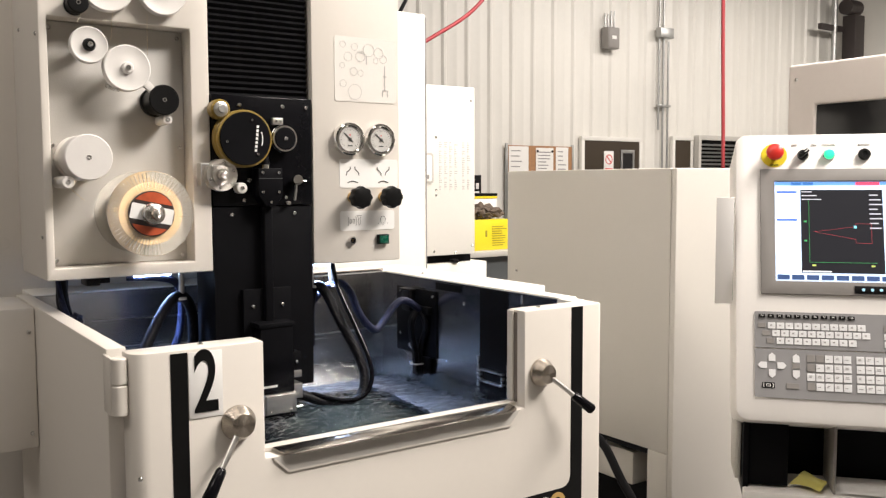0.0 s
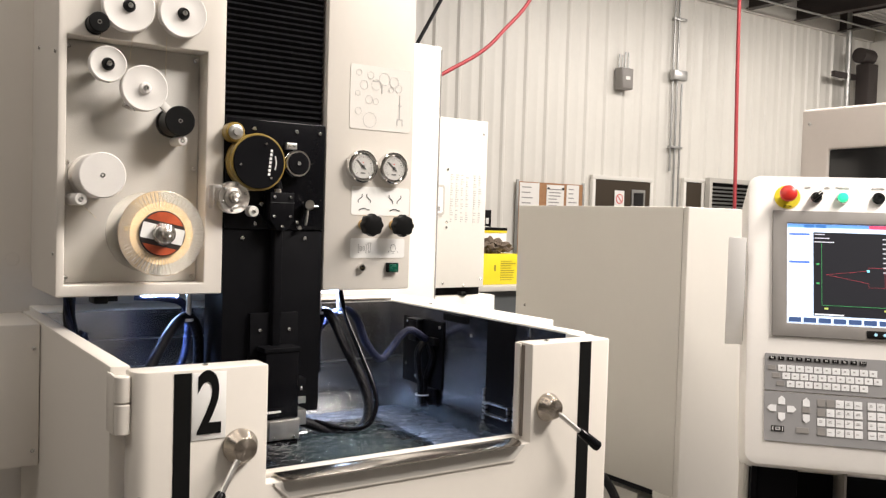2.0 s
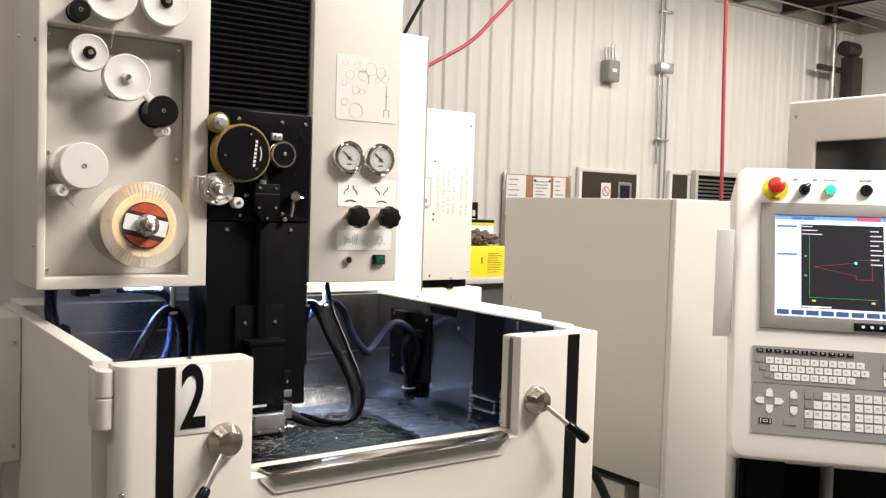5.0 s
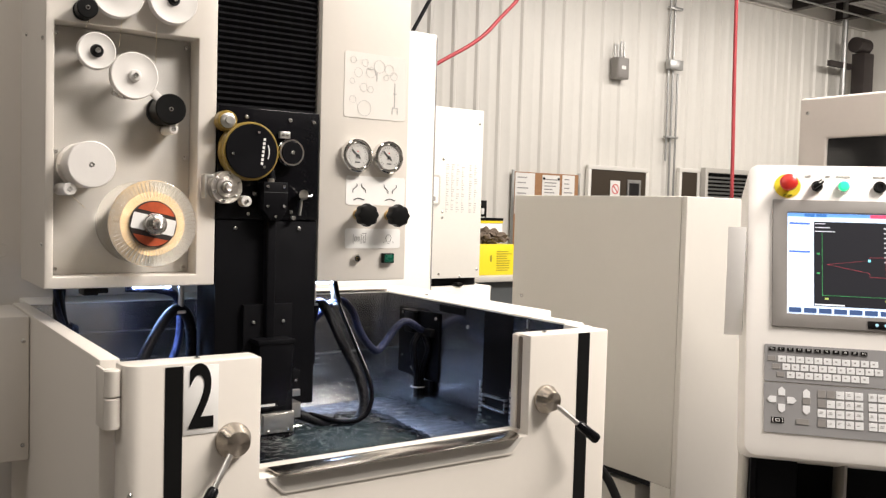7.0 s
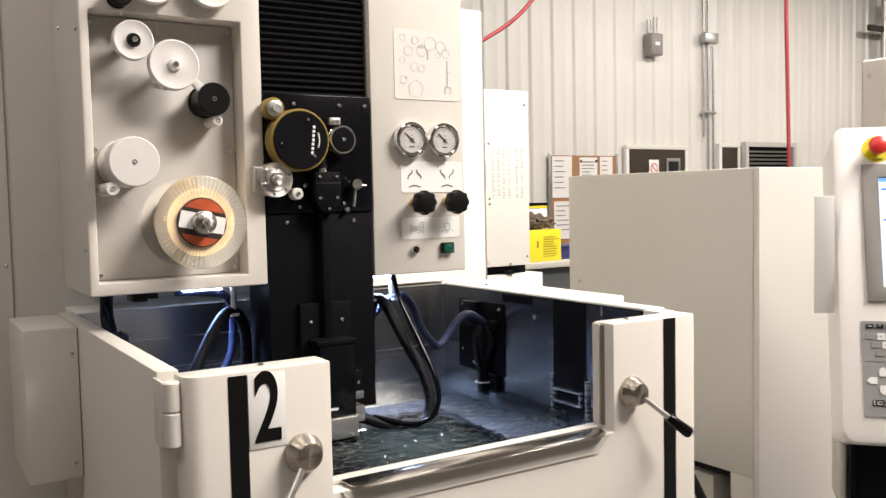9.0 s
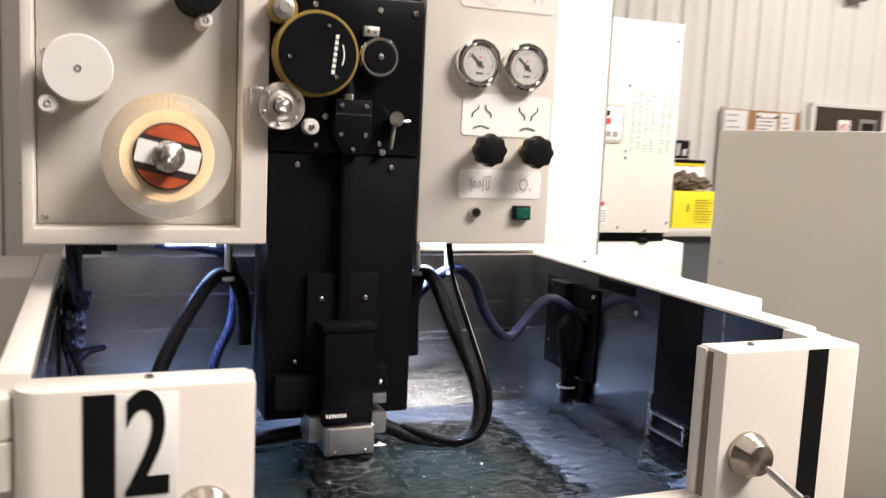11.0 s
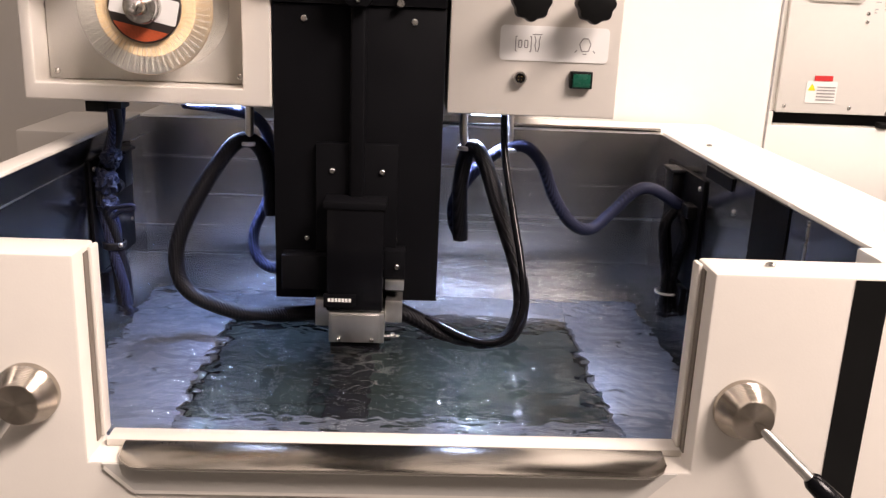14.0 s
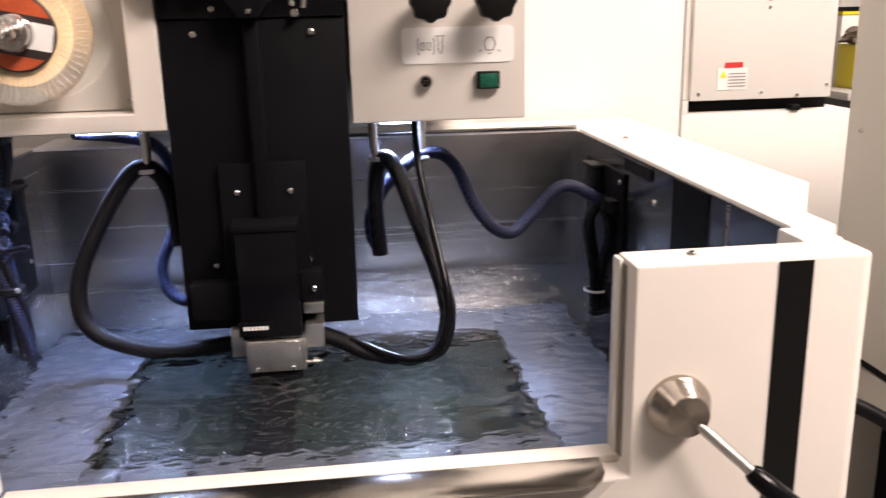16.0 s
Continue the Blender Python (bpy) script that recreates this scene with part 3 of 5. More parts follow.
for z in (1.40, 1.75, 2.1):
    screw((-0.515, 0.5, z), "-y", body, 0.004)
part("head_beam", box(-0.30, 0.30, 0.16, 0.50, 1.40, 2.5, 0.004), PAINT_G, body, "grey head beam behind the column")

# ---- wire cabinet with its pulleys ----
wc = thing("wire_cabinet", (-0.275, 0.15, 1.368), "off-white wire feed cabinet with a recessed plate and pulleys", "wire cabinet")
part("housing", tray(-0.437, -0.1145, 1.368, 2.40, -0.421, -0.153, 1.391, 1.862, 0.0, 0.25, 0.052, 0.003), PAINT, wc)
part("rear_housing", box(-0.40, -0.12, 0.2501, 0.4999, 1.38, 2.40, 0.003), PAINT, wc, "narrower rear housing")
plate = part("back_plate", prism(rounded(-0.4195, -0.1545, 1.3925, 1.8605, 0.002, 2), 0.0465, 0.0515, bevel=0.0006), PAINT_G, wc, "grey textured back plate")
for x, z in ((-0.41, 1.402), (-0.164, 1.402), (-0.41, 1.848), (-0.164, 1.848), (-0.41, 1.625), (-0.164, 1.625)):
    screw((x, 0.0465, z), "-y", plate, 0.0045)
for z in (1.83, 1.86, 1.45):
    screw((-0.437, 0.02 if z != 1.86 else 0.19, z), "-x", wc, 0.004)


def pulley(x, z, r, y_front, thick, back, mat=NYLON, hub=NYLON, dish=0.45, label="white nylon wire pulley", black_hub=False):
    """A grooved wheel on a stand-off that runs back to y = back."""
    g = thick
    w = part("pulley", lathe([(0.006, -0.001), (r * dish, -0.001), (r * (dish + 0.08), -0.0016), (r * 0.78, -0.0020), (r * 0.90, -0.0004), (r - 0.002, 0.0), (r, -0.0015), (r, -g * 0.3), (r * 0.93, -g * 0.5), (r, -g * 0.7), (r, -g + 0.001), (r - 0.002, -g), (0.006, -g)], (x, y_front, z), "-y", 48), mat, wc, label)
    part("hub", lathe([(0, 0.006), (0.009, 0.006), (0.0105, 0.004), (0.0125, -0.002), (0.0125, -0.003), (0, -0.003)], (x, y_front, z), "-y", 24), VINYL if black_hub else hub, w)
    part("hub_bolt", lathe([(0, 0.0072), (0.0022, 0.0072), (0.0028, 0.009), (0.0048, 0.009), (0.0052, 0.008), (0.0052, 0.005), (0, 0.005)], (x, y_front, z), "-y", 16), ZINC, w)
    part("standoff", cyl((x, back, z), "-y", 0.010, back - y_front - thick + 0.002, 20), NYLON if not black_hub else VINYL, w)
    return w


pulley(-0.351, 1.812, 0.0345, -0.018, 0.016, 0.0465, black_hub=True, dish=0.3)
pulley(-0.283, 1.773, 0.0445, -0.022, 0.018, 0.0465, dish=0.32)
pulley(-0.316, 1.925, 0.049, -0.026, 0.016, 0.0, black_hub=True, dish=0.32)
pulley(-0.212, 1.926, 0.047, -0.026, 0.016, 0.0, black_hub=True, dish=0.32)


def roller(x, z, r, y_front, y_back, mat, label, flange=None):
    L = y_back - y_front
    prof = [(0, 0), (r, 0), (r, L * 0.12), (r * 0.9, L * 0.16), (r * 0.9, L * 0.5), (r, L * 0.54), (r, L - 0.002), (r - 0.002, L), (0.004, L)] if flange else [(0, 0), (r - 0.001, 0), (r, 0.001), (r, L - 0.0015), (r - 0.0015, L), (0.004, L)]
    w = part("roller", lathe(prof, (x, y_back, z), "-y", 36), mat, wc, label)
    part("roller_bolt", lathe([(0, -0.0002), (0.0022, -0.0002), (0.0026, 0.0012), (0.0042, 0.0012), (0.0046, 0.0004), (0.0046, -0.001)], (x, y_front, z), "-y", 14), ZINC, w)
    return w


roller(-0.372, 1.885, 0.019, -0.036, 0.0, VINYL, "black guide roller", True)
roller(-0.213, 1.716, 0.030, -0.020, 0.0465, VINYL, "black plastic brake roller", True)
roller(-0.366, 1.600, 0.043, -0.053, 0.0465, NYLON, "large white nylon drum", True)
roller(-0.205, 1.678, 0.0095, -0.012, 0.0465, NYLON, "short white nylon guide peg")
roller(-0.402, 1.554, 0.0115, -0.045, 0.0465, NYLON, "short white nylon guide peg")
bm = box(-0.026, 0.026, -0.012, -0.002, -0.0075, 0.0075, 0.001)
bm.transform(Matrix.Translation((-0.236, -0.003, 1.737)) @ pose(0, 0, 0, 0, 42, 0))
part("dancer_arm", bm, NYLON, wc, "white tension arm")
part("arm_stop", tube([(-0.312, 0.02, 1.742), (-0.305, 0.0, 1.735), (-0.298, -0.01, 1.733)], 0.005, 10), ZINC, wc)
for a, b in (((-0.365, -0.025, 1.868), (-0.374, -0.03, 1.85)), ((-0.314, -0.025, 1.822), (-0.310, -0.03, 1.872)), ((-0.247, -0.03, 1.80), (-0.247, -0.034, 1.874)), ((-0.395, -0.01, 1.545), (-0.372, -0.03, 1.52))):
    part("wire_strand", tube([a, b], 0.0005, 6, smooth=False), WIRE_P, wc)

# wire spool
SP = (-0.257, 1.493)
spool = thing("wire_spool", (SP[0], 0.0, SP[1]), "clear plastic spool wound with brass wire, orange label", "wire spool")
CLEAR = material("clear_plastic", (0.95, 0.94, 0.90), 0.12, var=0.0, transmission=0.93, spec=0.4)
part("winding", lathe([(0.058, 0), (0.060, 0.002), (0.060, 0.092), (0.058, 0.094)], (SP[0], 0.057, SP[1]), "-y", 64), WIRE, spool, "wound brass wire")


def flange(y0, y1, r0, r1, name):
    return part(name, lathe([(r0, 0), (r1 - 0.002, 0), (r1, 0.001), (r1, abs(y1 - y0) - 0.001), (r1 - 0.002, abs(y1 - y0)), (r0, abs(y1 - y0)), (r0, 0)], (SP[0], max(y0, y1), SP[1]), "-y", 72), CLEAR, spool, "clear plastic spool flange")


flange(0.062, 0.058, 0.02, 0.0815, "back_flange")
front = flange(-0.0385, -0.0415, 0.0442, 0.0825, "front_flange")
FROST = material("frosted_rib", (0.95, 0.93, 0.86), 0.2, var=0.0, transmission=0.92)
for k in range(60):
    bm = box(0.050, 0.0785, -0.0450, -0.0416, -0.0008, 0.0008)
    bm.transform(Matrix.Translation((SP[0], 0, SP[1])) @ pose(0, 0, 0, 0, 6 * k, 0))
    part("rib", bm, FROST, front)
part("inner_ring", lathe([(0.0444, 0), (0.060, 0), (0.0605, 0.0008), (0.060, 0.0018), (0.046, 0.0019), (0.0444, 0.0014), (0.0444, 0)], (SP[0], -0.0364, SP[1]), "-y", 64), WIRE, spool, "pale amber inner ring")
LAB_BK = material("label_black", (0.03, 0.022, 0.02), 0.4, var=0.1)
LAB_OR = material("label_orange", (0.46, 0.085, 0.03), 0.4, var=0.5, scale=30)
SPIN = radians(-12)


def sector(a0, a1, r0, r1, y, n=14, chord=None):
    """A flat piece of the round label, cut between two straight lines at heights chord."""
    bm = bmesh.new()
    lo, hi = chord
    top = [(u, min(hi, math.sqrt(max(r1 * r1 - u * u, 0)))) for u in np.linspace(-r1, r1, 41)]
    vs = []
    for u, _ in top:
        lim = math.sqrt(max(r1 * r1 - u * u, 0))
        b, t = max(lo, -lim), min(hi, lim)
        vs.append((u, b, t) if t > b else None)
    last = None
    for item in vs:
        if item:
            u, b, t = item
            cur = [bm.verts.new((SP[0] + u * math.cos(SPIN) - w * math.sin(SPIN), y, SP[1] + u * math.sin(SPIN) + w * math.cos(SPIN))) for w in (b, t)]
            if last:
                bm.faces.new([last[0], cur[0], cur[1], last[1]])
            last = cur
    return bm


part("label_disc", lathe(disc_profile(0.0440, 0.006, 0.001), (SP[0], -0.0385, SP[1]), "-y", 64), LAB_BK, spool, "black label disc")
part("label_band", sector(0, 0, 0, 0.0432, -0.0450, chord=(-0.015, 0.015)), LABEL, spool, "white label band", smooth=False)
part("label_arc", sector(0, 0, 0, 0.0418, -0.0450, chord=(0.022, 0.044)), LAB_OR, spool, "orange label arc", smooth=False)
part("label_arc", sector(0, 0, 0, 0.0418, -0.0450, chord=(-0.044, -0.025)), LAB_OR, spool, "orange label arc", smooth=False)
part("spindle_nut", lathe([(0.021, 0), (0.021, 0.008), (0.0195, 0.010), (0.0195, 0.020), (0.016, 0.0225), (0.0105, 0.0225), (0.0105, 0.038), (0.0095, 0.040), (0.0055, 0.040), (0.0055, 0.050), (0, 0.050)], (SP[0], -0.0447, SP[1]), "-y", 36), turned("turned_nut_steel", (0.55, 0.53, 0.50)), spool, "turned steel spindle nut")
part("spindle", cyl((SP[0], 0.0465, SP[1]), "-y", 0.018, 0.104, 24), ALU, spool)
part("wire_clip", box(SP[0] - 0.066, SP[0] - 0.050, -0.03, -0.022, SP[1] + 0.004, SP[1] + 0.012, 0.001), BRASS, spool)

for o in spool.children_recursive:
    if o.name.split(".")[0] in ("back_flange", "front_flange", "rib"):
        o.visible_shadow = False
    if o.name.split(".")[0] != "spindle":
        o.data.transform(Matrix.Translation((0, -0.02, 0)))

# ---- black Z column ----
col = thing("z_axis_head", (0, 0.1, 1.1), "black vertical cutting head with bellows and wire drive wheels", "machine head")
bm = bmesh.new()
ZS = np.arange(1.736, 2.42, 0.0062)
rows = [[bm.verts.new((x, 0.012 + (0.007 if i % 2 else 0.0), z)) for x in (-0.1125, 0.1125)] for i, z in enumerate(ZS)]
for a, b in zip(rows, rows[1:]):
    bm.faces.new([a[0], a[1], b[1], b[0]])
part("bellows", bm, BELLOWS, col, "pleated black bellows", smooth=False)
part("bellows_backing", box(-0.1125, 0.1125, 0.022, 0.15, 1.736, 2.42), BLACK, col)
up = part("upper_plate", box(-0.1125, 0.1135, -0.004, 0.15, 1.504, 1.734, 0.0015), BLACK_G, col, "glossy black upper plate")
low = part("lower_cover", box(-0.1125, 0.1135, 0.0, 0.11, 1.102, 1.503, 0.0015), BLACK, col, "matt black lower cover")
for x in (-0.0715, 0.0715):
    screw((x, 0.0, 1.485), "-y", low, 0.0045)
for x, z in ((-0.052, 1.715), (0.045, 1.715), (-0.046, 1.515), (0.05, 1.52), (0.10, 1.715)):
    screw((x, -0.004, z), "-y", up, 0.0042)
for x in (-0.033, 0.034):
    screw((x, -0.012, 1.288), "-y", low, 0.004)
part("slide_plate", box(-0.055, 0.055, -0.012, 0.0, 1.17, 1.325, 0.001), BLACK, col)
part("wire_channel", box(-0.010, 0.010, -0.024, -0.001, 1.252, 1.51, 0.004, seg=3), BLACK, col, "black rubber-edged wire channel")
wheel = part("drive_wheel", lathe([(0.03, 0), (0.058, 0), (0.0595, 0.0015), (0.0595, 0.016), (0.057, 0.019), (0.057, 0.023), (0.0595, 0.026), (0.0595, 0.032), (0.058, 0.0335), (0.0525, 0.0335), (0.0525, 0.030), (0, 0.030)], (-0.055, -0.006, 1.643), "-y", 64), URETHANE, col, "amber urethane drive wheel")
part("wheel_face", lathe([(0, 0), (0.0550, 0), (0.0550, 0.0025), (0.054, 0.0035), (0, 0.0035)], (-0.055, -0.0398, 1.643), "-y", 64), BLACK, wheel, "matt black wheel face")
for a in (70, 190, 310):
    screw((-0.055 + 0.041 * math.cos(radians(a)), -0.0433, 1.643 + 0.041 * math.sin(radians(a))), "-y", wheel, 0.003)
bm = bmesh.new()
for k in range(7):
    box(-0.0025, 0.0025, -0.0440, -0.0434, -0.027 + k * 0.0082, -0.0215 + k * 0.0082, bm=bm)
bm.transform(Matrix.Translation((-0.031, 0, 1.643)) @ pose(0, 0, 0, 0, 6, 0))
part("logo_bars", bm, LABEL, wheel, "white logo bars", smooth=False)
bm = lathe([(0.036, 0), (0.038, 0), (0.038, 0.0005), (0.036, 0.0005), (0.036, 0)], (-0.055, -0.0434, 1.643), "-y", 48)
for f in [f for f in bm.faces if not (abs(math.atan2(f.calc_center_median().z - 1.643, f.calc_center_median().x + 0.055)) < 0.35)]:
    bm.faces.remove(f)
part("arrow_print", bm, LABEL, wheel, smooth=False)
sw_ = part("idler_wheel", lathe([(0.018, 0), (0.027, 0), (0.0285, 0.0015), (0.0285, 0.006), (0.0265, 0.008), (0.0285, 0.010), (0.0285, 0.0165), (0.0275, 0.018), (0.0245, 0.018), (0.024, 0.016), (0, 0.016)], (0.040, -0.010, 1.646), "-y", 48), CHROME, col, "chrome rimmed idler wheel")
part("idler_face", lathe([(0, 0), (0.0235, 0), (0.0235, 0.003), (0.0225, 0.004), (0, 0.004)], (0.040, -0.0262, 1.646), "-y", 40), BLACK, sw_)
screw((0.040, -0.0302, 1.646), "-y", sw_, 0.0045)
part("wheel_support", cyl((0.040, -0.004, 1.646), "-y", 0.012, 0.008), BLACK, sw_)
yr = part("guide_roller", lathe(disc_profile(0.0205, 0.026), (-0.103, -0.006, 1.702), "-y", 36), URETHANE, col, "amber guide roller with steel cap")
part("roller_cap", lathe([(0, 0), (0.0155, 0), (0.0155, 0.002), (0.012, 0.004), (0.008, 0.004), (0.007, 0.010), (0, 0.010)], (-0.103, -0.0322, 1.702), "-y", 24), ALU, yr)
st = part("steel_wheel", lathe([(0.01, 0), (0.031, 0), (0.033, 0.002), (0.033, 0.008), (0.029, 0.012), (0.033, 0.016), (0.033, 0.023), (0.0325, 0.024), (0.0225, 0.0205), (0.0215, 0.0205), (0.0205, 0.0245), (0.0135, 0.0245), (0.0125, 0.022), (0.0115, 0.022), (0.0105, 0.030), (0.0085, 0.031), (0.008, 0.040), (0, 0.040)], (-0.102, -0.006, 1.568), "-y", 48), turned("turned_wheel_steel", (0.60, 0.57, 0.53), -0.102, 0.468, 0.34), col, "turned steel wire wheel")
for k in range(6):
    a = radians(60 * k + 20)
    part("wheel_hole", lathe([(0, -0.004), (0.0030, -0.004), (0.0030, 0.0008), (0.0022, 0.0012), (0, 0.0012)], (-0.102 + 0.0265 * math.cos(a), -0.0302, 1.568 + 0.0265 * math.sin(a)), "-y", 12), ZINC, st)
bm = box(-0.1465, -0.1445, -0.030, -0.004, 1.545, 1.592, 0.0006)
box(-0.1445, -0.1285, -0.0062, -0.0042, 1.588, 1.592, 0.0006, bm=bm)
box(-0.1445, -0.1285, -0.0300, -0.0275, 1.586, 1.592, 0.0006, bm=bm)
part("wheel_guard", bm, ALU, col, "bent steel wheel guard")
pg = part("guide_peg", lathe(disc_profile(0.0115, 0.022, 0.0015), (-0.058, -0.004, 1.541), "-y", 28), NYLON, col, "short white guide peg")
screw((-0.058, -0.026, 1.541), "-y", pg, 0.0045)
blk = part("threading_block", prism([(-0.027, 1.582), (0.027, 1.582), (0.027, 1.525), (0.012, 1.503), (-0.012, 1.503), (-0.027, 1.525)], -0.040, -0.004, bevel=0.0015), BLACK, col, "black threading block")
for x, z in ((-0.018, 1.573), (0.018, 1.573), (-0.018, 1.532), (0.018, 1.532), (0.0, 1.511)):
    screw((x, -0.040, z), "-y", blk, 0.0035)
part("seam", box(-0.0272, 0.0272, -0.0405, -0.0402, 1.5605, 1.5615), INK, blk)
part("block_nut", lathe([(0.009, 0), (0.009, 0.010), (0.006, 0.011), (0.005, 0.014), (0, 0.014)], (-0.004, -0.022, 1.582), "z", 12), CHROME, blk, "knurled steel nut")
part("wire_tube", lathe([(0.010, 0), (0.006, 0.02), (0.003, 0.05), (0, 0.05)], (-0.004, -0.022, 1.59), "z", 16), BLACK, blk)
bk = part("name_bracket", box(0.018, 0.042, -0.014, -0.004, 1.676, 1.690, 0.001), ALU, col, "small steel bracket with two screws")
for x in (0.025, 0.035):
    screw((x, -0.014, 1.683), "-y", bk, 0.0028)
kb = part("release_knob", lathe([(0.005, 0), (0.006, 0.008), (0.011, 0.012), (0.0125, 0.018), (0.011, 0.024), (0, 0.026)], (0.069, -0.004, 1.558), "-y", 28), CHROME, col, "steel release knob with lever")
part("lever", tube([(0.069, -0.016, 1.553), (0.067, -0.018, 1.535), (0.064, -0.018, 1.514)], 0.0032, 10), ALU, kb)
part("pin", cyl((0.075, -0.010, 1.556), "x", 0.002, 0.022, 8), ZINC, kb)
for x, z in ((-0.035, 1.557), (0.053, 1.508)):
    part("set_bolt", cyl((x, -0.004, z), "-y", 0.0052, 0.010, 12), ZINC, col)

# lower head in the tank
part("head_arm", box(-0.037, 0.039, -0.058, -0.001, 1.104, 1.250, 0.003), BLACK_G, col, "glossy black lower head block")
part("head_cap", box(-0.041, 0.042, -0.060, -0.013, 1.246, 1.256, 0.0015), BLACK, col)
part("side_ledge", box(-0.100, -0.0375, -0.030, -0.0005, 1.125, 1.173, 0.001), BLACK, col)
for x in (-0.066, -0.047):
    screw((x - 0.002, -0.0003, 1.190), "-y", col, 0.0038)
sp = part("side_plate", box(0.0395, 0.068, -0.030, -0.0005, 1.143, 1.183, 0.001), BLACK, col)
part("side_tab", box(0.0415, 0.0675, -0.034, -0.0005, 1.128, 1.1425, 0.001), ALU, sp)
screw((0.057, -0.030, 1.161), "-y", sp, 0.0038)
screw((0.053, -0.0003, 1.192), "-y", sp, 0.0038)
np_ = part("name_plate", box(-0.040, 0.004, -0.061, -0.0585, 1.110, 1.130, 0.0006), BLACK_G, col)
bm = bmesh.new()
for k in range(7):
    box(-0.034 + k * 0.0046, -0.0305 + k * 0.0046, -0.0618, -0.0612, 1.119, 1.124, bm=bm)
part("logo_bars", bm, LABEL, np_, smooth=False)
gh = part("guide_housing", box(-0.033, 0.042, -0.060, 0.02, 1.060, 1.1035, 0.0015), ALU, col, "worn steel wire guide housing")
part("housing_plate", box(-0.029, 0.036, -0.0655, -0.0602, 1.0625, 1.1015, 0.001), ALU, gh)
for x in (-0.019, 0.026):
    screw((x, -0.0655, 1.067), "-y", gh, 0.0032)
part("side_block", box(-0.053, -0.0335, -0.04, 0.02, 1.076, 1.1135, 0.001), ALU, col)
part("side_block", box(0.0425, 0.066, -0.04, 0.02, 1.083, 1.115, 0.001), ALU, col)
part("nozzle_block", box(-0.031, 0.037, -0.061, 0.01, 1.034, 1.0598, 0.002), BLACK_G, col)
part("nozzle_foot", lathe([(0.026, 0), (0.026, 0.012), (0.018, 0.022), (0.010, 0.024)], (0.002, -0.025, 1.0338), "-z", 28), BLACK_G, col, "black flushing nozzle under the guide")
part("flush_fitting", lathe([(0.003, 0), (0.003, 0.008), (0.006, 0.009), (0.006, 0.014), (0.003, 0.015), (0.003, 0.02)], (0.0425, -0.05, 1.0665), "x", 12), CHROME, col, "small steel flushing fitting")

# ---- gauge panel ----
gp = thing("gauge_panel", (0.237, 0.2, 1.369), "off-white flushing panel with two pressure gauges and valves", "control panel")
part("panel_body", box(0.118, 0.344, 0.0, 0.52, 1.369, 2.45, 0.003), PAINT, gp)


DIAL = material("gauge_dial", (0.50, 0.49, 0.46), 0.3, var=0.1, scale=60, coat=0.6)


def gauge(x, z):
    g = part("pressure_gauge", lathe([(0.030, 0), (0.0355, 0), (0.0355, 0.006), (0.0372, 0.008), (0.0375, 0.014), (0.0365, 0.0185), (0.0335, 0.0205), (0.0305, 0.0205), (0.0285, 0.019), (0.0275, 0.016), (0, 0.016)], (x, 0.0, z), "-y", 48), CHROME, gp, "chrome pressure gauge with white dial")
    part("dial", lathe([(0, 0), (0.0268, 0), (0.0268, 0.0005), (0, 0.0005)], (x, -0.0165, z), "-y", 40), DIAL, g)
    bm = bmesh.new()
    for k in range(21):
        a = radians(225 - 13.5 * k)
        r0 = 0.019 if k % 5 == 0 else 0.021
        b2 = box(r0, 0.0235, -0.0175, -0.0171, -0.0004, 0.0004)
        b2.transform(Matrix.Translation((x, 0, z)) @ pose(0, 0, 0, 0, -math.degrees(a), 0))
        me = bpy.data.meshes.new("t")
        b2.to_mesh(me)
        bm.from_mesh(me)
        bpy.data.meshes.remove(me)
        b2.free()
    box(x - 0.006, x + 0.006, -0.0175, -0.0171, z - 0.016, z - 0.0135, bm=bm)
    part("scale", bm, INK, g, smooth=False)
    b2 = box(-0.009, 0.020, -0.0185, -0.0178, -0.0011, 0.0011)
    b2.transform(Matrix.Translation((x, 0, z)) @ pose(0, 0, 0, 0, 222, 0))
    part("needle", b2, INK, g, smooth=False)
    part("dial_hub", cyl((x, -0.0171, z), "-y", 0.0035, 0.003, 14), INK, g)
    part("dial_mark", box(x - 0.0015, x + 0.0015, -0.0175, -0.0171, z + 0.008, z + 0.0105), RED, g)


gauge(0.203, 1.6495)
gauge(0.284, 1.6495)


def valve(x, z):
    v = part("valve_knob", knob_mesh(x, z), VINYL, gp, "black lobed valve knob")
    part("valve_stem", lathe([(0.0125, 0), (0.0125, 0.010), (0.010, 0.012), (0.010, 0.030)], (x - 0.001, 0.0, z), "-y", 20), BRASS, v, "brass valve stem")


def knob_mesh(x, z, r=0.0245, n=72):
    bm = bmesh.new()
    rings = []
    for rr, y in ((0.5, -0.026), (0.97, -0.028), (1.0, -0.032), (1.0, -0.046), (0.95, -0.050), (0.6, -0.0525)):
        rings.append([bm.verts.new((x + r * rr * (1 + (0.055 * math.cos(8 * t) if rr > 0.8 else 0)) * math.cos(t), y, z + r * rr * (1 + (0.055 * math.cos(8 * t) if rr > 0.8 else 0)) * math.sin(t))) for t in [2 * math.pi * i / n for i in range(n)]])
    for a, b in zip(rings, rings[1:]):
        for i in range(n):
            bm.faces.new([a[i], a[(i + 1) % n], b[(i + 1) % n], b[i]])
    bm.faces.new(rings[0][::-1])
    bm.faces.new(rings[-1])
    return bm


valve(0.217, 1.518)
valve(0.298, 1.518)


PANEL_FILM = material("frosted_label", (0.70, 0.67, 0.62), 0.35, var=0.02, scale=15)


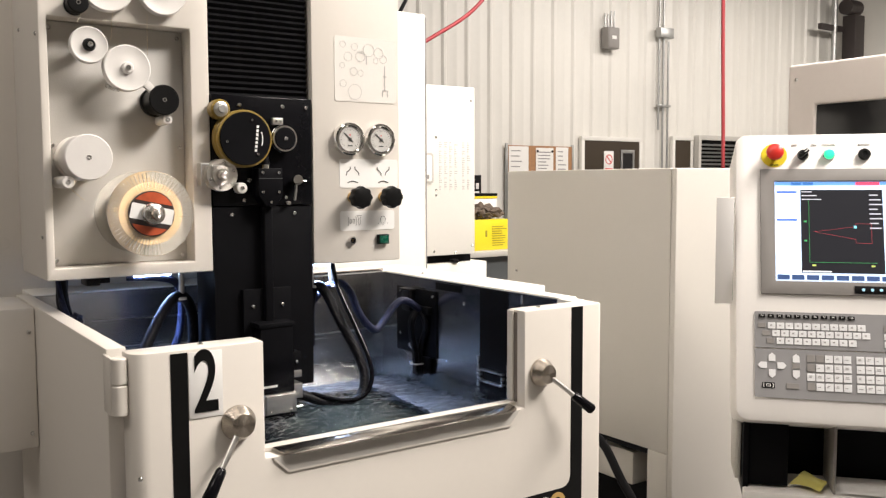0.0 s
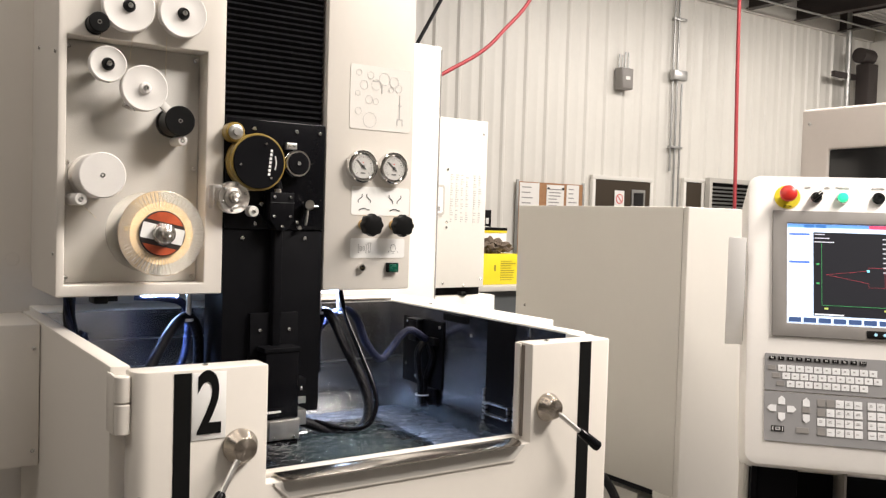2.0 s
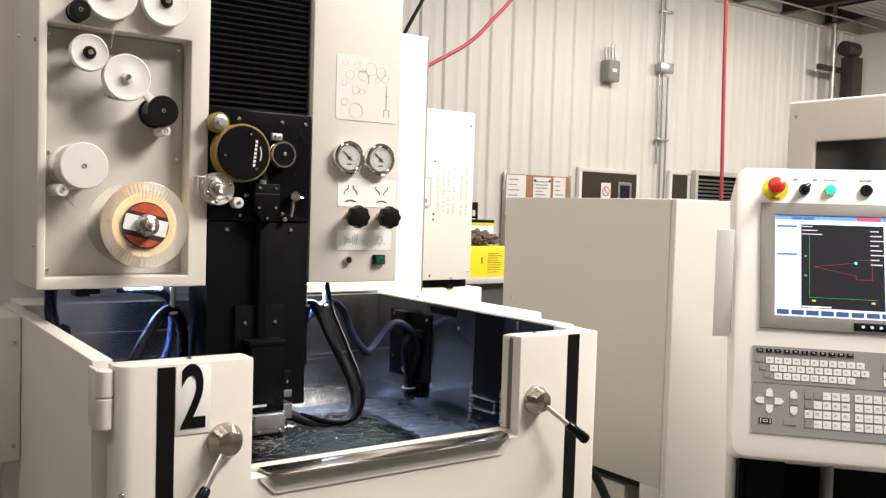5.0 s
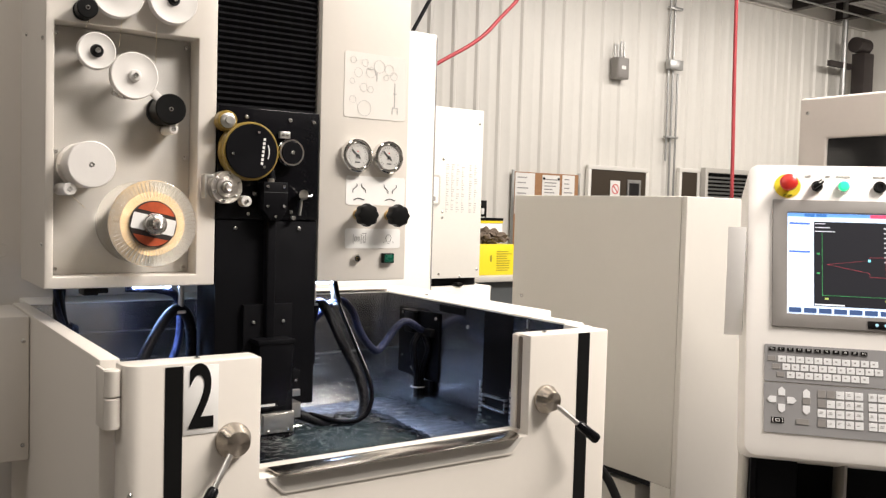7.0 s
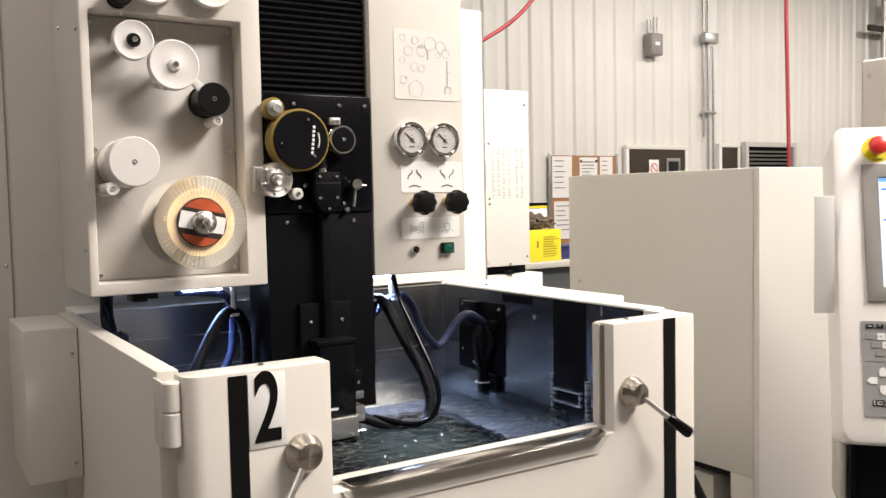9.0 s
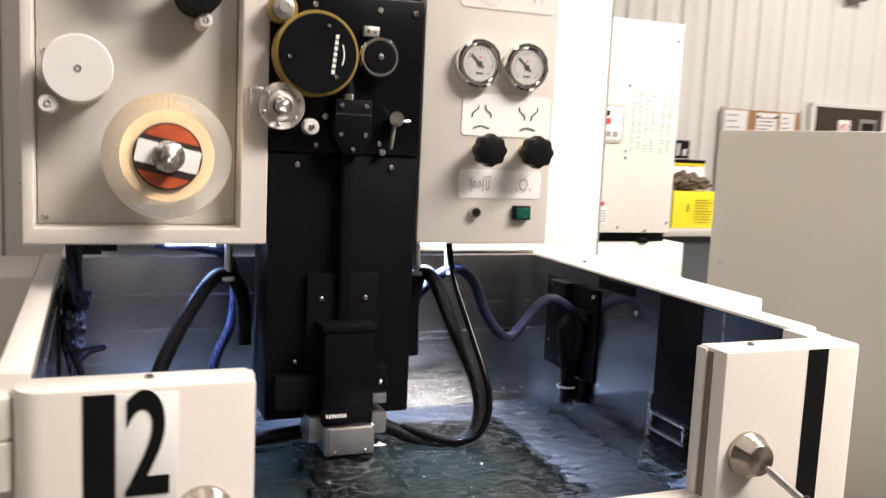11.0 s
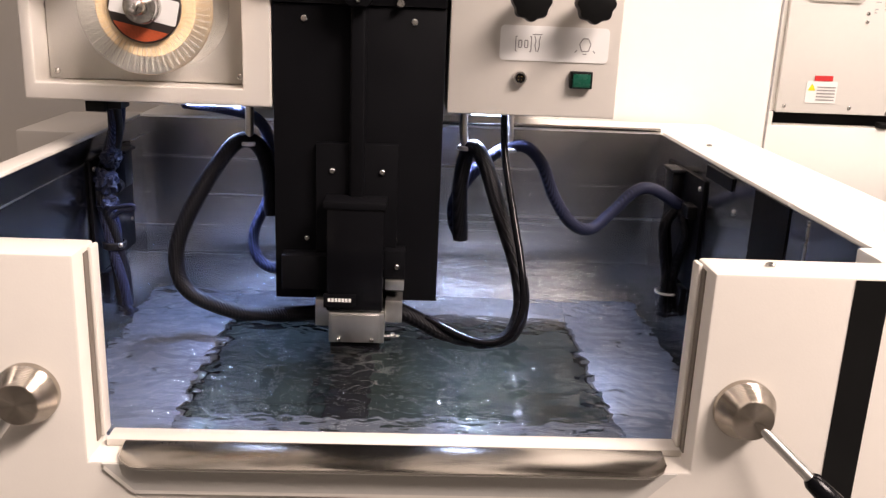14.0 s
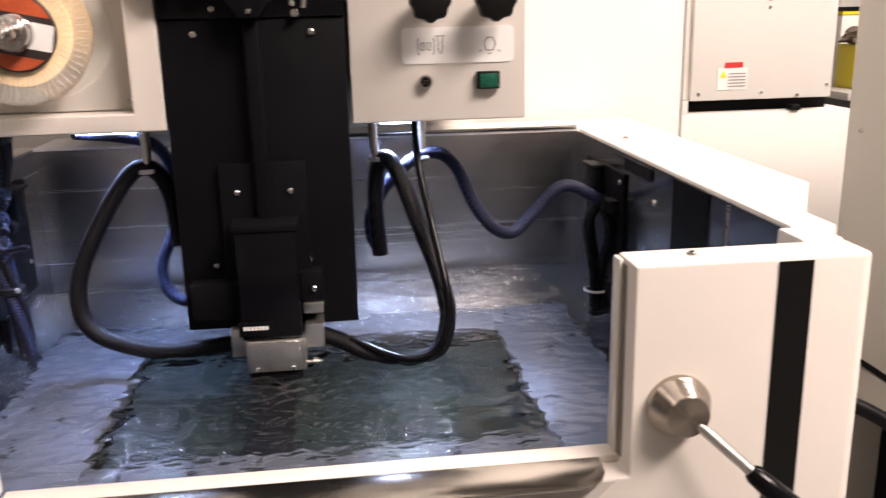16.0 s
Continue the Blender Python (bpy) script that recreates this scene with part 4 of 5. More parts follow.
def plate_label(x0, x1, z0, z1, name, mat, r=0.006):
    return part(name, prism(rounded(x0, x1, z0, z1, r), -0.0012, 0.0), mat, gp, "pale printed label plate")


l1 = plate_label(0.174, 0.334, 1.735, 1.880, "wire_path_label", PANEL_FILM)
l2 = plate_label(0.184, 0.338, 1.540, 1.605, "nozzle_label", LABEL)
l3 = plate_label(0.184, 0.328, 1.442, 1.487, "switch_label", LABEL)
bm = bmesh.new()


def ring_print(bm, x, z, r, w=0.0004, y=-0.0021):
    lathe([(r - w, 0), (r + w, 0), (r + w, 0.0003), (r - w, 0.0003), (r - w, 0)], (x, y, z), "-y", 28, bm=bm)


for x, z, r in ((0.195, 1.862, 0.007), (0.208, 1.835, 0.010), (0.193, 1.815, 0.006), (0.225, 1.858, 0.008), (0.240, 1.838, 0.012), (0.262, 1.853, 0.014), (0.288, 1.848, 0.012), (0.222, 1.803, 0.009), (0.240, 1.800, 0.007), (0.195, 1.775, 0.008), (0.225, 1.757, 0.017), (0.280, 1.83, 0.006), (0.30, 1.835, 0.009)):
    ring_print(bm, x, z, r)
for x0, x1, z0, z1 in ((0.303, 0.305, 1.765, 1.82), (0.298, 0.312, 1.763, 1.765), (0.297, 0.299, 1.75, 1.764), (0.311, 0.313, 1.75, 1.764), (0.232, 0.246, 1.845, 1.8465), (0.255, 0.257, 1.82, 1.84), (0.30, 0.309, 1.795, 1.797)):
    box(x0, x1, -0.0022, -0.0017, z0, z1, bm=bm)
part("diagram_print", bm, INK_L, l1, "thin grey wire path diagram", smooth=False, kind="stuff")


def strokes(pts, w=0.0011, y=-0.0019, bm=None):
    bm = bm or bmesh.new()
    for (x0, z0), (x1, z1) in zip(pts, pts[1:]):
        d = Vector((x1 - x0, z1 - z0))
        nrm = Vector((-d.y, d.x)).normalized() * w
        bm.faces.new([bm.verts.new(p) for p in ((x0 - nrm.x, y, z0 - nrm.y), (x1 - nrm.x, y, z1 - nrm.y), (x1 + nrm.x, y, z1 + nrm.y), (x0 + nrm.x, y, z0 + nrm.y))])
    return bm


bm = bmesh.new()
for cx, flip in ((0.217, 1), (0.298, -1)):
    for s in (-1, 1):
        u = (lambda k: 1.578 + flip * k)
        strokes([(cx + s * 0.006, u(0.010)), (cx + s * 0.006, u(0.004)), (cx + s * 0.016, u(-0.004)), (cx + s * 0.016, u(-0.010))], bm=bm)
    strokes([(cx - 0.014 + 0.028 * t, 1.548 + 0.007 * math.sin(math.pi * min(t + 0.15, 1) * 0.8)) for t in np.linspace(0, 1, 8)], 0.0012, bm=bm)
part("symbol_print", bm, INK, l2, "black nozzle symbols", smooth=False, kind="stuff")
bm = strokes([(0.2065, 1.473), (0.2045, 1.473), (0.2045, 1.454), (0.2065, 1.454)], 0.0006)
for pts in ([(0.2085, 1.468), (0.2125, 1.468), (0.2125, 1.459), (0.2085, 1.459), (0.2085, 1.468)], [(0.2165, 1.468), (0.2205, 1.468), (0.2205, 1.459), (0.2165, 1.459), (0.2165, 1.468)], [(0.223, 1.473), (0.225, 1.473), (0.225, 1.454), (0.223, 1.454)], [(0.229, 1.474), (0.231, 1.468), (0.230, 1.462), (0.232, 1.454)], [(0.237, 1.474), (0.235, 1.468), (0.236, 1.462), (0.234, 1.454)], [(0.226, 1.476), (0.239, 1.476)], [(0.292, 1.457), (0.289, 1.466), (0.293, 1.473), (0.300, 1.473), (0.304, 1.466), (0.301, 1.457), (0.292, 1.457)], [(0.294, 1.453), (0.299, 1.453)], [(0.286, 1.458), (0.283, 1.455)], [(0.307, 1.458), (0.310, 1.455)]):
    strokes(pts, 0.0007, bm=bm)
part("symbol_print", bm, INK_G, l3, "grey lamp and connector symbols", smooth=False, kind="stuff")
cn = part("connector_socket", lathe([(0.0095, 0), (0.0095, 0.005), (0.0085, 0.009), (0.0065, 0.009), (0.0062, 0.005), (0, 0.005)], (0.2125, 0.0, 1.4195), "-y", 24), CHROME, gp, "round metal connector socket")
part("socket_insert", cyl((0.2125, -0.0051, 1.4195), "-y", 0.0060, 0.002, 16), VINYL, cn)
for a in (45, 135, 225, 315):
    part("pin", cyl((0.2125 + 0.003 * math.cos(radians(a)), -0.0071, 1.4195 + 0.003 * math.sin(radians(a))), "-y", 0.0008, 0.002, 8), BRASS, cn)
gs = part("green_switch", box(0.279, 0.3085, -0.010, 0.0, 1.4085, 1.431, 0.0015), VINYL, gp, "green rocker switch in a black frame")
part("rocker", box(0.2820, 0.3055, -0.0125, -0.0102, 1.4105, 1.4280, 0.0008), material("green_lens", (0.004, 0.075, 0.045), 0.25, var=0.05), gs)

# ---- work tank ----
tank = thing("work_tank", (0.06, -0.05, 0.3), "cream painted work tank with brushed steel lining, filled with water", "water tank")
RZ = 1.302
bm = box(-0.432, -0.402, -0.405, 0.395, 0.55, RZ, 0.003)
part("left_wall", bm, PAINT, tank)
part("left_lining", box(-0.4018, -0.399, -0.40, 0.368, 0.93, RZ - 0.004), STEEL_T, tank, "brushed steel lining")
part("back_lining", box(-0.399, 0.517, 0.368, 0.372, 0.93, RZ - 0.004), STEEL_T_LIT, tank, "brushed steel lining")
part("back_ledge", box(-0.4018, 0.648, 0.372, 0.4995, 1.20, RZ, 0.002), PAINT_W, tank)
part("back_seal", box(0.118, 0.517, 0.368, 0.378, RZ, RZ + 0.006, 0.001), STEEL_X, tank)
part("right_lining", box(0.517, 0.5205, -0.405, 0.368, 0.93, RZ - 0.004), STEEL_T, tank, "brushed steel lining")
part("right_rim", prism([(0.5206, 0.60), (0.648, 0.60), (0.648, RZ), (0.5206, RZ)], -0.176, 0.3715, bevel=0.003), PAINT_W, tank, "white painted wide rim")
part("right_rim_front", box(0.5206, 0.566, -0.374, -0.1765, 0.60, RZ, 0.003), PAINT_W, tank)
part("corner_rim", box(0.505, 0.545, -0.4215, -0.3745, 0.60, RZ, 0.003), PAINT_W, tank)
part("tank_floor", box(-0.399, 0.517, -0.43, 0.368, 0.915, 0.93), STEEL_T, tank)
part("front_lining", box(-0.399, 0.517, -0.4225, -0.419, 0.93, 1.105), STEEL_T, tank)
part("base_body", box(-0.40, 0.52, -0.40, 0.49, 0.0, 0.55, 0.006), PAINT, tank)
screw((0.558, 0.228, RZ), "z", tank, 0.005)

# gate channel in the right lining
gt = part("drain_gate", box(0.5152, 0.5167, -0.195, -0.088, 0.95, 1.297), BLACK, tank, "black sliding drain gate")
for y in (-0.199, -0.084):
    part("gate_rail", box(0.511, 0.5165, y - 0.004, y + 0.004, 0.95, 1.13, 0.001), STEEL, gt)
bm = bmesh.new()
for y0, y1, z0, z1 in ((-0.185, -0.095, 1.098, 1.103), (-0.185, -0.095, 1.070, 1.075), (-0.185, -0.18, 1.075, 1.098), (-0.10, -0.095, 1.075, 1.098)):
    box(0.507, 0.515, y0, y1, z0, z1, bm=bm)
part("gate_handle", bm, STEEL, gt, "small bright steel frame handle")
part("slot_vent", box(0.514, 0.5165, -0.008, 0.10, 1.276, 1.294), BLACK, tank)
for y, z in ((-0.02, 1.25), (-0.25, 1.2), (-0.25, 1.11)):
    screw((0.517, y, z), "-x", tank, 0.004)
part("lining_seam", box(0.5155, 0.5168, -0.246, -0.243, 0.95, 1.295), STEEL, tank)

# brackets with cable glands on both side linings
for side, x0, x1 in ((1, 0.5125, 0.5165), (-1, -0.3985, -0.3945)):
    face = x0 if side > 0 else x1
    out = -1 if side > 0 else 1
    br = part("cable_bracket", box(x0, x1, 0.098, 0.290, 1.092, 1.268, 0.001), BLACK, tank, "black cable bracket plate")
    for y, z in ((0.270, 1.254), (0.270, 1.139), (0.112, 1.254), (0.222, 1.112), (0.208, 1.117), (0.215, 1.106)):
        screw((face, y, z), "-x" if side > 0 else "x", br, 0.0042)
    part("terminal_block", box(*sorted((face + out * 0.0001, face + out * 0.019)), 0.196, 0.236, 1.208, 1.262, 0.003), RUBBER, br, "black plastic terminal block")
    part("terminal_cap", box(*sorted((face + out * 0.0001, face + out * 0.023)), 0.190, 0.242, 1.2622, 1.268, 0.002), RUBBER, br)
    part("gland_block", box(*sorted((face + out * 0.0001, face + out * 0.016)), 0.112, 0.148, 1.206, 1.226, 0.002), RUBBER, br, "small black cable gland")
    part("gland_nut", cyl((face + out * 0.012, 0.165, 1.216), "-y" if side > 0 else "y", 0.010, 0.018, 12), RUBBER, br)
    part("lower_plate", box(*sorted((face + out * 0.0001, face + out * 0.010)), 0.118, 0.150, 1.03, 1.0918, 0.001), BLACK, br)
    part("hanger", box(*sorted((face + out * 0.0001, face + out * 0.006)), 0.19, 0.235, 0.95, 1.0918, 0.001), STEEL_T, br, "steel hanger strip")
# folded lip of the lining along the left rim
part("lining_lip", box(-0.3988, -0.3975, -0.40, 0.368, 1.264, 1.2655), STEEL, tank)

# underwater table
TABLE = material("ground_table_steel", (0.075, 0.08, 0.095), 0.42, 0.3, var=0.25, scale=9)
part("table_rail", box(-0.345, -0.20, -0.30, 0.22, 0.955, 0.988, 0.002), TABLE, tank, "steel work table rail")
part("table_rail", box(0.33, 0.455, -0.30, 0.22, 0.955, 0.988, 0.002), TABLE, tank, "steel work table rail")
part("table_rail", box(-0.1995, 0.3295, -0.30, -0.215, 0.955, 0.9875, 0.002), TABLE, tank, "steel work table rail")
part("table_rail", box(-0.1995, 0.3295, 0.135, 0.22, 0.955, 0.9875, 0.002), TABLE, tank, "steel work table rail")
# near-black sheet puts the depth shade of the table opening into its colour
part("sump", box(-0.1995, 0.3295, -0.2145, 0.1345, 0.931, 0.935), material("sump_shade", (0.011, 0.015, 0.014), 0.6, var=0.8, scale=9, spec=0.05), tank, "near-black sheet for the shaded opening in the work table")
part("lower_arm", box(-0.03, 0.03, -0.20, 0.13, 0.936, 0.965, 0.004), BLACK, tank)
random.seed(5)
for k in range(22):
    left = k % 2 == 0
    x = random.choice((-0.34, -0.30, -0.26, -0.22)) if left else random.choice((0.35, 0.39, 0.43, 0.455))
    y = -0.28 + 0.046 * (k // 2)
    part("table_hole", lathe([(0, 0), (0.0065, 0), (0.0065, 0.0006), (0, 0.0006)], (x, y, 0.9882), "z", 14), VINYL, tank)
for k in range(7):
    part("table_hole", lathe([(0, 0), (0.0055, 0), (0.0055, 0.0006), (0, 0.0006)], (-0.16 + 0.075 * k, -0.235, 0.9877), "z", 14), VINYL, tank)

# water
water_m = bpy.data.materials.new("clear_water")
water_m.use_nodes = True
n, l = water_m.node_tree.nodes, water_m.node_tree.links
b = n["Principled BSDF"]
b.inputs["Base Color"].default_value = (0.80, 0.87, 0.90, 1)
b.inputs["Roughness"].default_value, b.inputs["IOR"].default_value, b.inputs["Transmission Weight"].default_value = 0.0, 1.33, 1.0
b.inputs["Specular IOR Level"].default_value = 0.42
co, n1, bp = n.new("ShaderNodeTexCoord"), n.new("ShaderNodeTexNoise"), n.new("ShaderNodeBump")
n1.inputs["Scale"].default_value, n1.inputs["Detail"].default_value = 34, 2.6
bp.inputs["Strength"].default_value, bp.inputs["Distance"].default_value = 0.8, 0.008
mp = n.new("ShaderNodeMapping")
mp.inputs["Scale"].default_value = (0.7, 1.25, 1.0)
l.new(co.outputs["Object"], mp.inputs["Vector"])
l.new(mp.outputs["Vector"], n1.inputs["Vector"])
l.new(n1.outputs["Fac"], bp.inputs["Height"])
l.new(bp.outputs["Normal"], b.inputs["Normal"])
bm = bmesh.new()
NX, NY = 300, 260
grid = [[None] * (NX + 1) for _ in range(NY + 1)]
for j in range(NY + 1):
    for i in range(NX + 1):
        x, y = -0.3985 + 0.915 * i / NX, -0.4185 + 0.786 * j / NY
        r = math.hypot(x - 0.0, y + 0.03)
        z = 1.057 + 0.0030 * noise.noise((x * 14, y * 30, 0.3)) + 0.0024 * noise.noise((x * 34, y * 60, 2.0)) + 0.0022 * math.sin(95 * r) * math.exp(-r * 6)
        z += 0.0014 * noise.noise((x * 48 + 3.0, y * 70, 7.0)) + 0.0007 * noise.noise((x * 95, y * 120, 1.0))
        z += 0.0062 * math.exp(-((x - 0.05) ** 2 + (y + 0.13) ** 2) / 0.035) * noise.noise((x * 50, y * 75, 5.0))
        grid[j][i] = bm.verts.new((x, y, z))
for j in range(NY):
    for i in range(NX):
        bm.faces.new([grid[j][i], grid[j][i + 1], grid[j + 1][i + 1], grid[j + 1][i]])
part("water", bm, water_m, tank, "rippling clear water surface").visible_shadow = False

# ---- tank door ----
door = thing("tank_door", (0.07, -0.445, 0.3), "cream painted drop door of the tank with black stripes", "tank door")
YF, YB = -0.473, -0.4225
shape = [(-0.414, 0.62), (0.545, 0.62), (0.545, RZ - 0.001), (0.334, RZ - 0.001), (0.334, 1.110), (-0.207, 1.110), (-0.207, RZ - 0.001), (-0.414, RZ - 0.001)]
bm = bmesh.new()
fa = [bm.verts.new((x, YF, z)) for x, z in shape]
ba = [bm.verts.new((x, YB, z)) for x, z in shape]
bm.faces.new(fa)
bm.faces.new(ba[::-1])
for i in range(8):
    bm.faces.new([fa[i], ba[i], ba[(i + 1) % 8], fa[(i + 1) % 8]])
bmesh.ops.recalc_face_normals(bm, faces=bm.faces)
for a, b, rad in ((fa[0], fa[7], 0.026), (fa[1], fa[2], 0.014)):
    bmesh.ops.bevel(bm, geom=[e for e in a.link_edges if b in e.verts], offset=rad, segments=6, affect="EDGES", profile=0.5)
bmesh.ops.bevel(bm, geom=[e for e in bm.edges if e.calc_face_angle(0) > 0.6], offset=0.003, segments=2, affect="EDGES", profile=0.5)
part("door_skin", bm, PAINT, door, "cream painted door skin")
# grey paint on this cream facet stands in for shade below the sill plate
part("sill_facet", prism([(-0.195, 1.109), (0.322, 1.109), (0.296, 1.083), (-0.168, 1.083)], YF - 0.0022, YF + 0.0005), PAINT_G, door, "chamfered cream sill facet, greyed for the shade under the plate")
bm = strokes([(-0.193, 1.106), (-0.168, 1.082), (0.296, 1.082), (0.320, 1.106)], 0.0018, YF - 0.0026)
part("sill_crease", bm, PAINT, door, smooth=False)
plan = [(-0.183, -0.4448), (-0.181, -0.470), (-0.176, -0.480), (-0.167, -0.4875), (-0.158, -0.490), (0.290, -0.490), (0.299, -0.4875), (0.308, -0.480), (0.313, -0.470), (0.315, -0.4448)]


def sill_height(y):
    return 1.1172 + 0.06 * (y + 0.4448)


def sill_slab(grow, drop, thick):
    bm = bmesh.new()
    rows = [[bm.verts.new((0.066 + (x - 0.066) * (1 + grow), y - (grow * 0.5 if y < -0.46 else 0), sill_height(y) - drop - k * thick)) for x, y in plan] for k in (0, 1)]
    bm.faces.new(rows[0])
    bm.faces.new(rows[1][::-1])
    for k in range(len(plan)):
        q = (k + 1) % len(plan)
        bm.faces.new([rows[0][k], rows[0][q], rows[1][q], rows[1][k]])
    bmesh.ops.recalc_face_normals(bm, faces=bm.faces)
    return bm


bm = sill_slab(0.0, 0.0, 0.0025)
bmesh.ops.bevel(bm, geom=list(bm.edges), offset=0.0008, segments=2, affect="EDGES", profile=0.5)
part("sill_rail", bm, STEEL_X, door, "brushed steel sill plate sloping to the front")
part("sill_strip", box(-0.200, 0.336, -0.4445, -0.4226, 1.1103, 1.1175, 0.0006), PAINT, door)
# brown-grey of the soft shadow in the jamb groove, laid on as a thin strip
JAMB_SHADE = material("jamb_groove_shade", (0.16, 0.135, 0.11), 0.6, var=0.1)
for x0, x1 in ((-0.2072, -0.2025), (0.3295, 0.3342)):
    part("jamb_flange", box(x0, x1, -0.4405, -0.4226, 1.1177, RZ - 0.003, 0.002), PAINT, door, "painted flange along the door opening")
    part("jamb_shadow_strip", box(x0 + 0.0002 if x0 < 0 else x1 - 0.0014, x0 + 0.0014 if x0 < 0 else x1 - 0.0002, -0.450, -0.4407, 1.1177, RZ - 0.006), JAMB_SHADE, door, "thin brown strip painted as the shadow in the jamb groove")
part("stripe", box(-0.3565, -0.3305, YF - 0.0008, YF, 0.63, RZ - 0.006), VINYL, door, "black vertical stripe")
bm = prism([(0.4565, RZ - 0.003), (0.4875, RZ - 0.003), (0.4875, 0.80), (0.20, 0.80), (0.20, 0.930), (0.4335, 0.930), (0.4445, 0.933), (0.4525, 0.940), (0.4565, 0.952)], YF - 0.0008, YF)
part("stripe", bm, VINYL, door, "black stripe turning into a band")
bm = bmesh.new()
ring_print(bm, 0.385, 0.900, 0.016, 0.004, YF - 0.0009)
part("logo_ring", bm, LABEL, door, "white logo ring", smooth=False)
bm = bmesh.new()
ring_print(bm, 0.420, 0.902, 0.017, 0.005, YF - 0.0009)
part("logo_ring", bm, material("gold_print", (0.45, 0.30, 0.10), 0.4, var=0.05), door, "gold logo ring", smooth=False)
nl = part("number_label", box(-0.3295, -0.2762, YF - 0.0012, YF, 1.1925, 1.2955, 0.0003), LABEL, door, "white sticker with a black numeral")
num = lettering("2", (0, 0, 0), 0.122, VINYL, nl, local=True, name="numeral", bold=0.0022)
for v in num.data.vertices:
    v.co = Vector((v.co.x * 0.66, v.co.y, v.co.z * 1.10)) + Vector((-0.3028, YF - 0.0018, 1.2440)) - BASE[door].translation
for x in (-0.30, 0.392):
    screw((x, -0.445, RZ - 0.001), "z", door, 0.0045)
for z in (1.115, 0.8):
    screw((-0.405, YF, z), "-y", door, 0.004)


def lever(x, z, tip):
    hd = part("latch_knob", lathe([(0.0272, 0), (0.0278, 0.0008), (0.0278, 0.0065), (0.0272, 0.0075), (0.0188, 0.0255), (0.0180, 0.0262), (0, 0.0262)], (x, YF - 0.0002, z), "-y", 48), STEEL_K, door, "turned steel latch knob")
    hd.data.set_sharp_from_angle(angle=radians(18))
    a = Vector((x, YF - 0.017, z))
    d = Vector(tip)
    part("lever_rod", tube([a + d * 0.12, a + d * 0.62], 0.0048, 14, smooth=False), ALU, hd)
    L = d.length
    bm = lathe([(0.006, 0), (0.0085, 0.004), (0.0105, L * 0.42 - 0.004), (0.0085, L * 0.42), (0, L * 0.42)], a + d * 0.58, tuple(d), 20)
    part("lever_grip", bm, BLACK_G, hd, "black plastic lever grip")
    c = Vector((x, YF, z)) - BASE[door].translation
    hd.data.transform(Matrix.Translation(-c))
    hd.location = c
    for o in hd.children:
        o.location = -c


STEEL_K = turned("lathe_turned_steel", (0.42, 0.375, 0.32))
lever(-0.253, 1.1765, (-0.068, -0.030, -0.100))
lever(0.374, 1.1765, (0.084, -0.044, -0.076))
hg = part("hinge", cyl((-0.424, -0.447, 1.255), "z", 0.012, 0.040, 20, 0.002), PAINT, door, "cream painted hinge barrel")
part("hinge_lower", cyl((-0.424, -0.447, 1.208), "z", 0.012, 0.046, 20, 0.002), PAINT, door)
part("hinge_leaf", box(-0.437, -0.4325, -0.448, -0.405, 1.208, 1.295, 0.001), PAINT, door)

# side box on the tank's left wall
sb = thing("junction_cover", (-0.5, 0.2, 1.0), "cream sheet metal cover on the side of the tank", "cover")
part("cover", box(-0.528, -0.4325, 0.165, 0.385, 1.008, 1.300, 0.005), PAINT, sb)
for z in (1.25, 1.04):
    screw((-0.445, 0.165, z), "-y", sb, 0.0045)

# ---- lamps under the heads ----
LED = material("led_lens", (0.50, 0.68, 1.0), 0.3, var=0, emission=26)
for x0, x1, p, loc in ((-0.25, -0.175, wc, "wire"), (0.158, 0.205, gp, "gauge")):
    lp = thing("tank_lamp", ((x0 + x1) / 2, 0.12, 1.36), "small white tank lamp under the machine head, lit", "lamp", "tank lamps")
    part("lamp_body", box(x0 - 0.01, x1 + 0.01, 0.085, 0.145, 1.3605, 1.3675, 0.002), ALU, lp)
    part("lens", box(x0, x1, 0.09, 0.14, 1.356, 1.3603, 0.001), LED, lp, "glowing white lens")
    glow = area_lamp("tank_lamp_beam", ((x0 + x1) / 2, 0.115, 1.3545), ((x0 + x1) / 2, 0.085, 1.0), x1 - x0, 0.04, 4.8 if x0 < 0 else 5.0, (0.38, 0.55, 1.0) if x0 < 0 else (0.52, 0.67, 1.0), 125)

# ---- cables and hoses in the tank ----
braid = bpy.data.materials.new("braided_sleeve")
braid.use_nodes = True
n, l = braid.node_tree.nodes, braid.node_tree.links
b = n["Principled BSDF"]
b.inputs["Roughness"].default_value = 0.42
b.inputs["Specular IOR Level"].default_value = 0.15
co, w1, w2, mul, rampn, bpn = n.new("ShaderNodeTexCoord"), n.new("ShaderNodeTexWave"), n.new("ShaderNodeTexWave"), n.new("ShaderNodeMath"), n.new("ShaderNodeValToRGB"), n.new("ShaderNodeBump")
for w, rot in ((w1, 35), (w2, -35)):
    mp = n.new("ShaderNodeMapping")
    mp.inputs["Rotation"].default_value = (radians(rot), radians(rot), radians(rot))
    l.new(co.outputs["Object"], mp.inputs["Vector"])
    l.new(mp.outputs["Vector"], w.inputs["Vector"])
    w.inputs["Scale"].default_value = 120
mul.operation = "MULTIPLY"
l.new(w1.outputs["Fac"], mul.inputs[0])
l.new(w2.outputs["Fac"], mul.inputs[1])
rampn.color_ramp.elements[0].color, rampn.color_ramp.elements[1].color = (0.002, 0.002, 0.003, 1), (0.014, 0.014, 0.018, 1)
l.new(mul.outputs[0], rampn.inputs["Fac"])
l.new(rampn.outputs["Color"], b.inputs["Base Color"])
bpn.inputs["Distance"].default_value = 0.0006
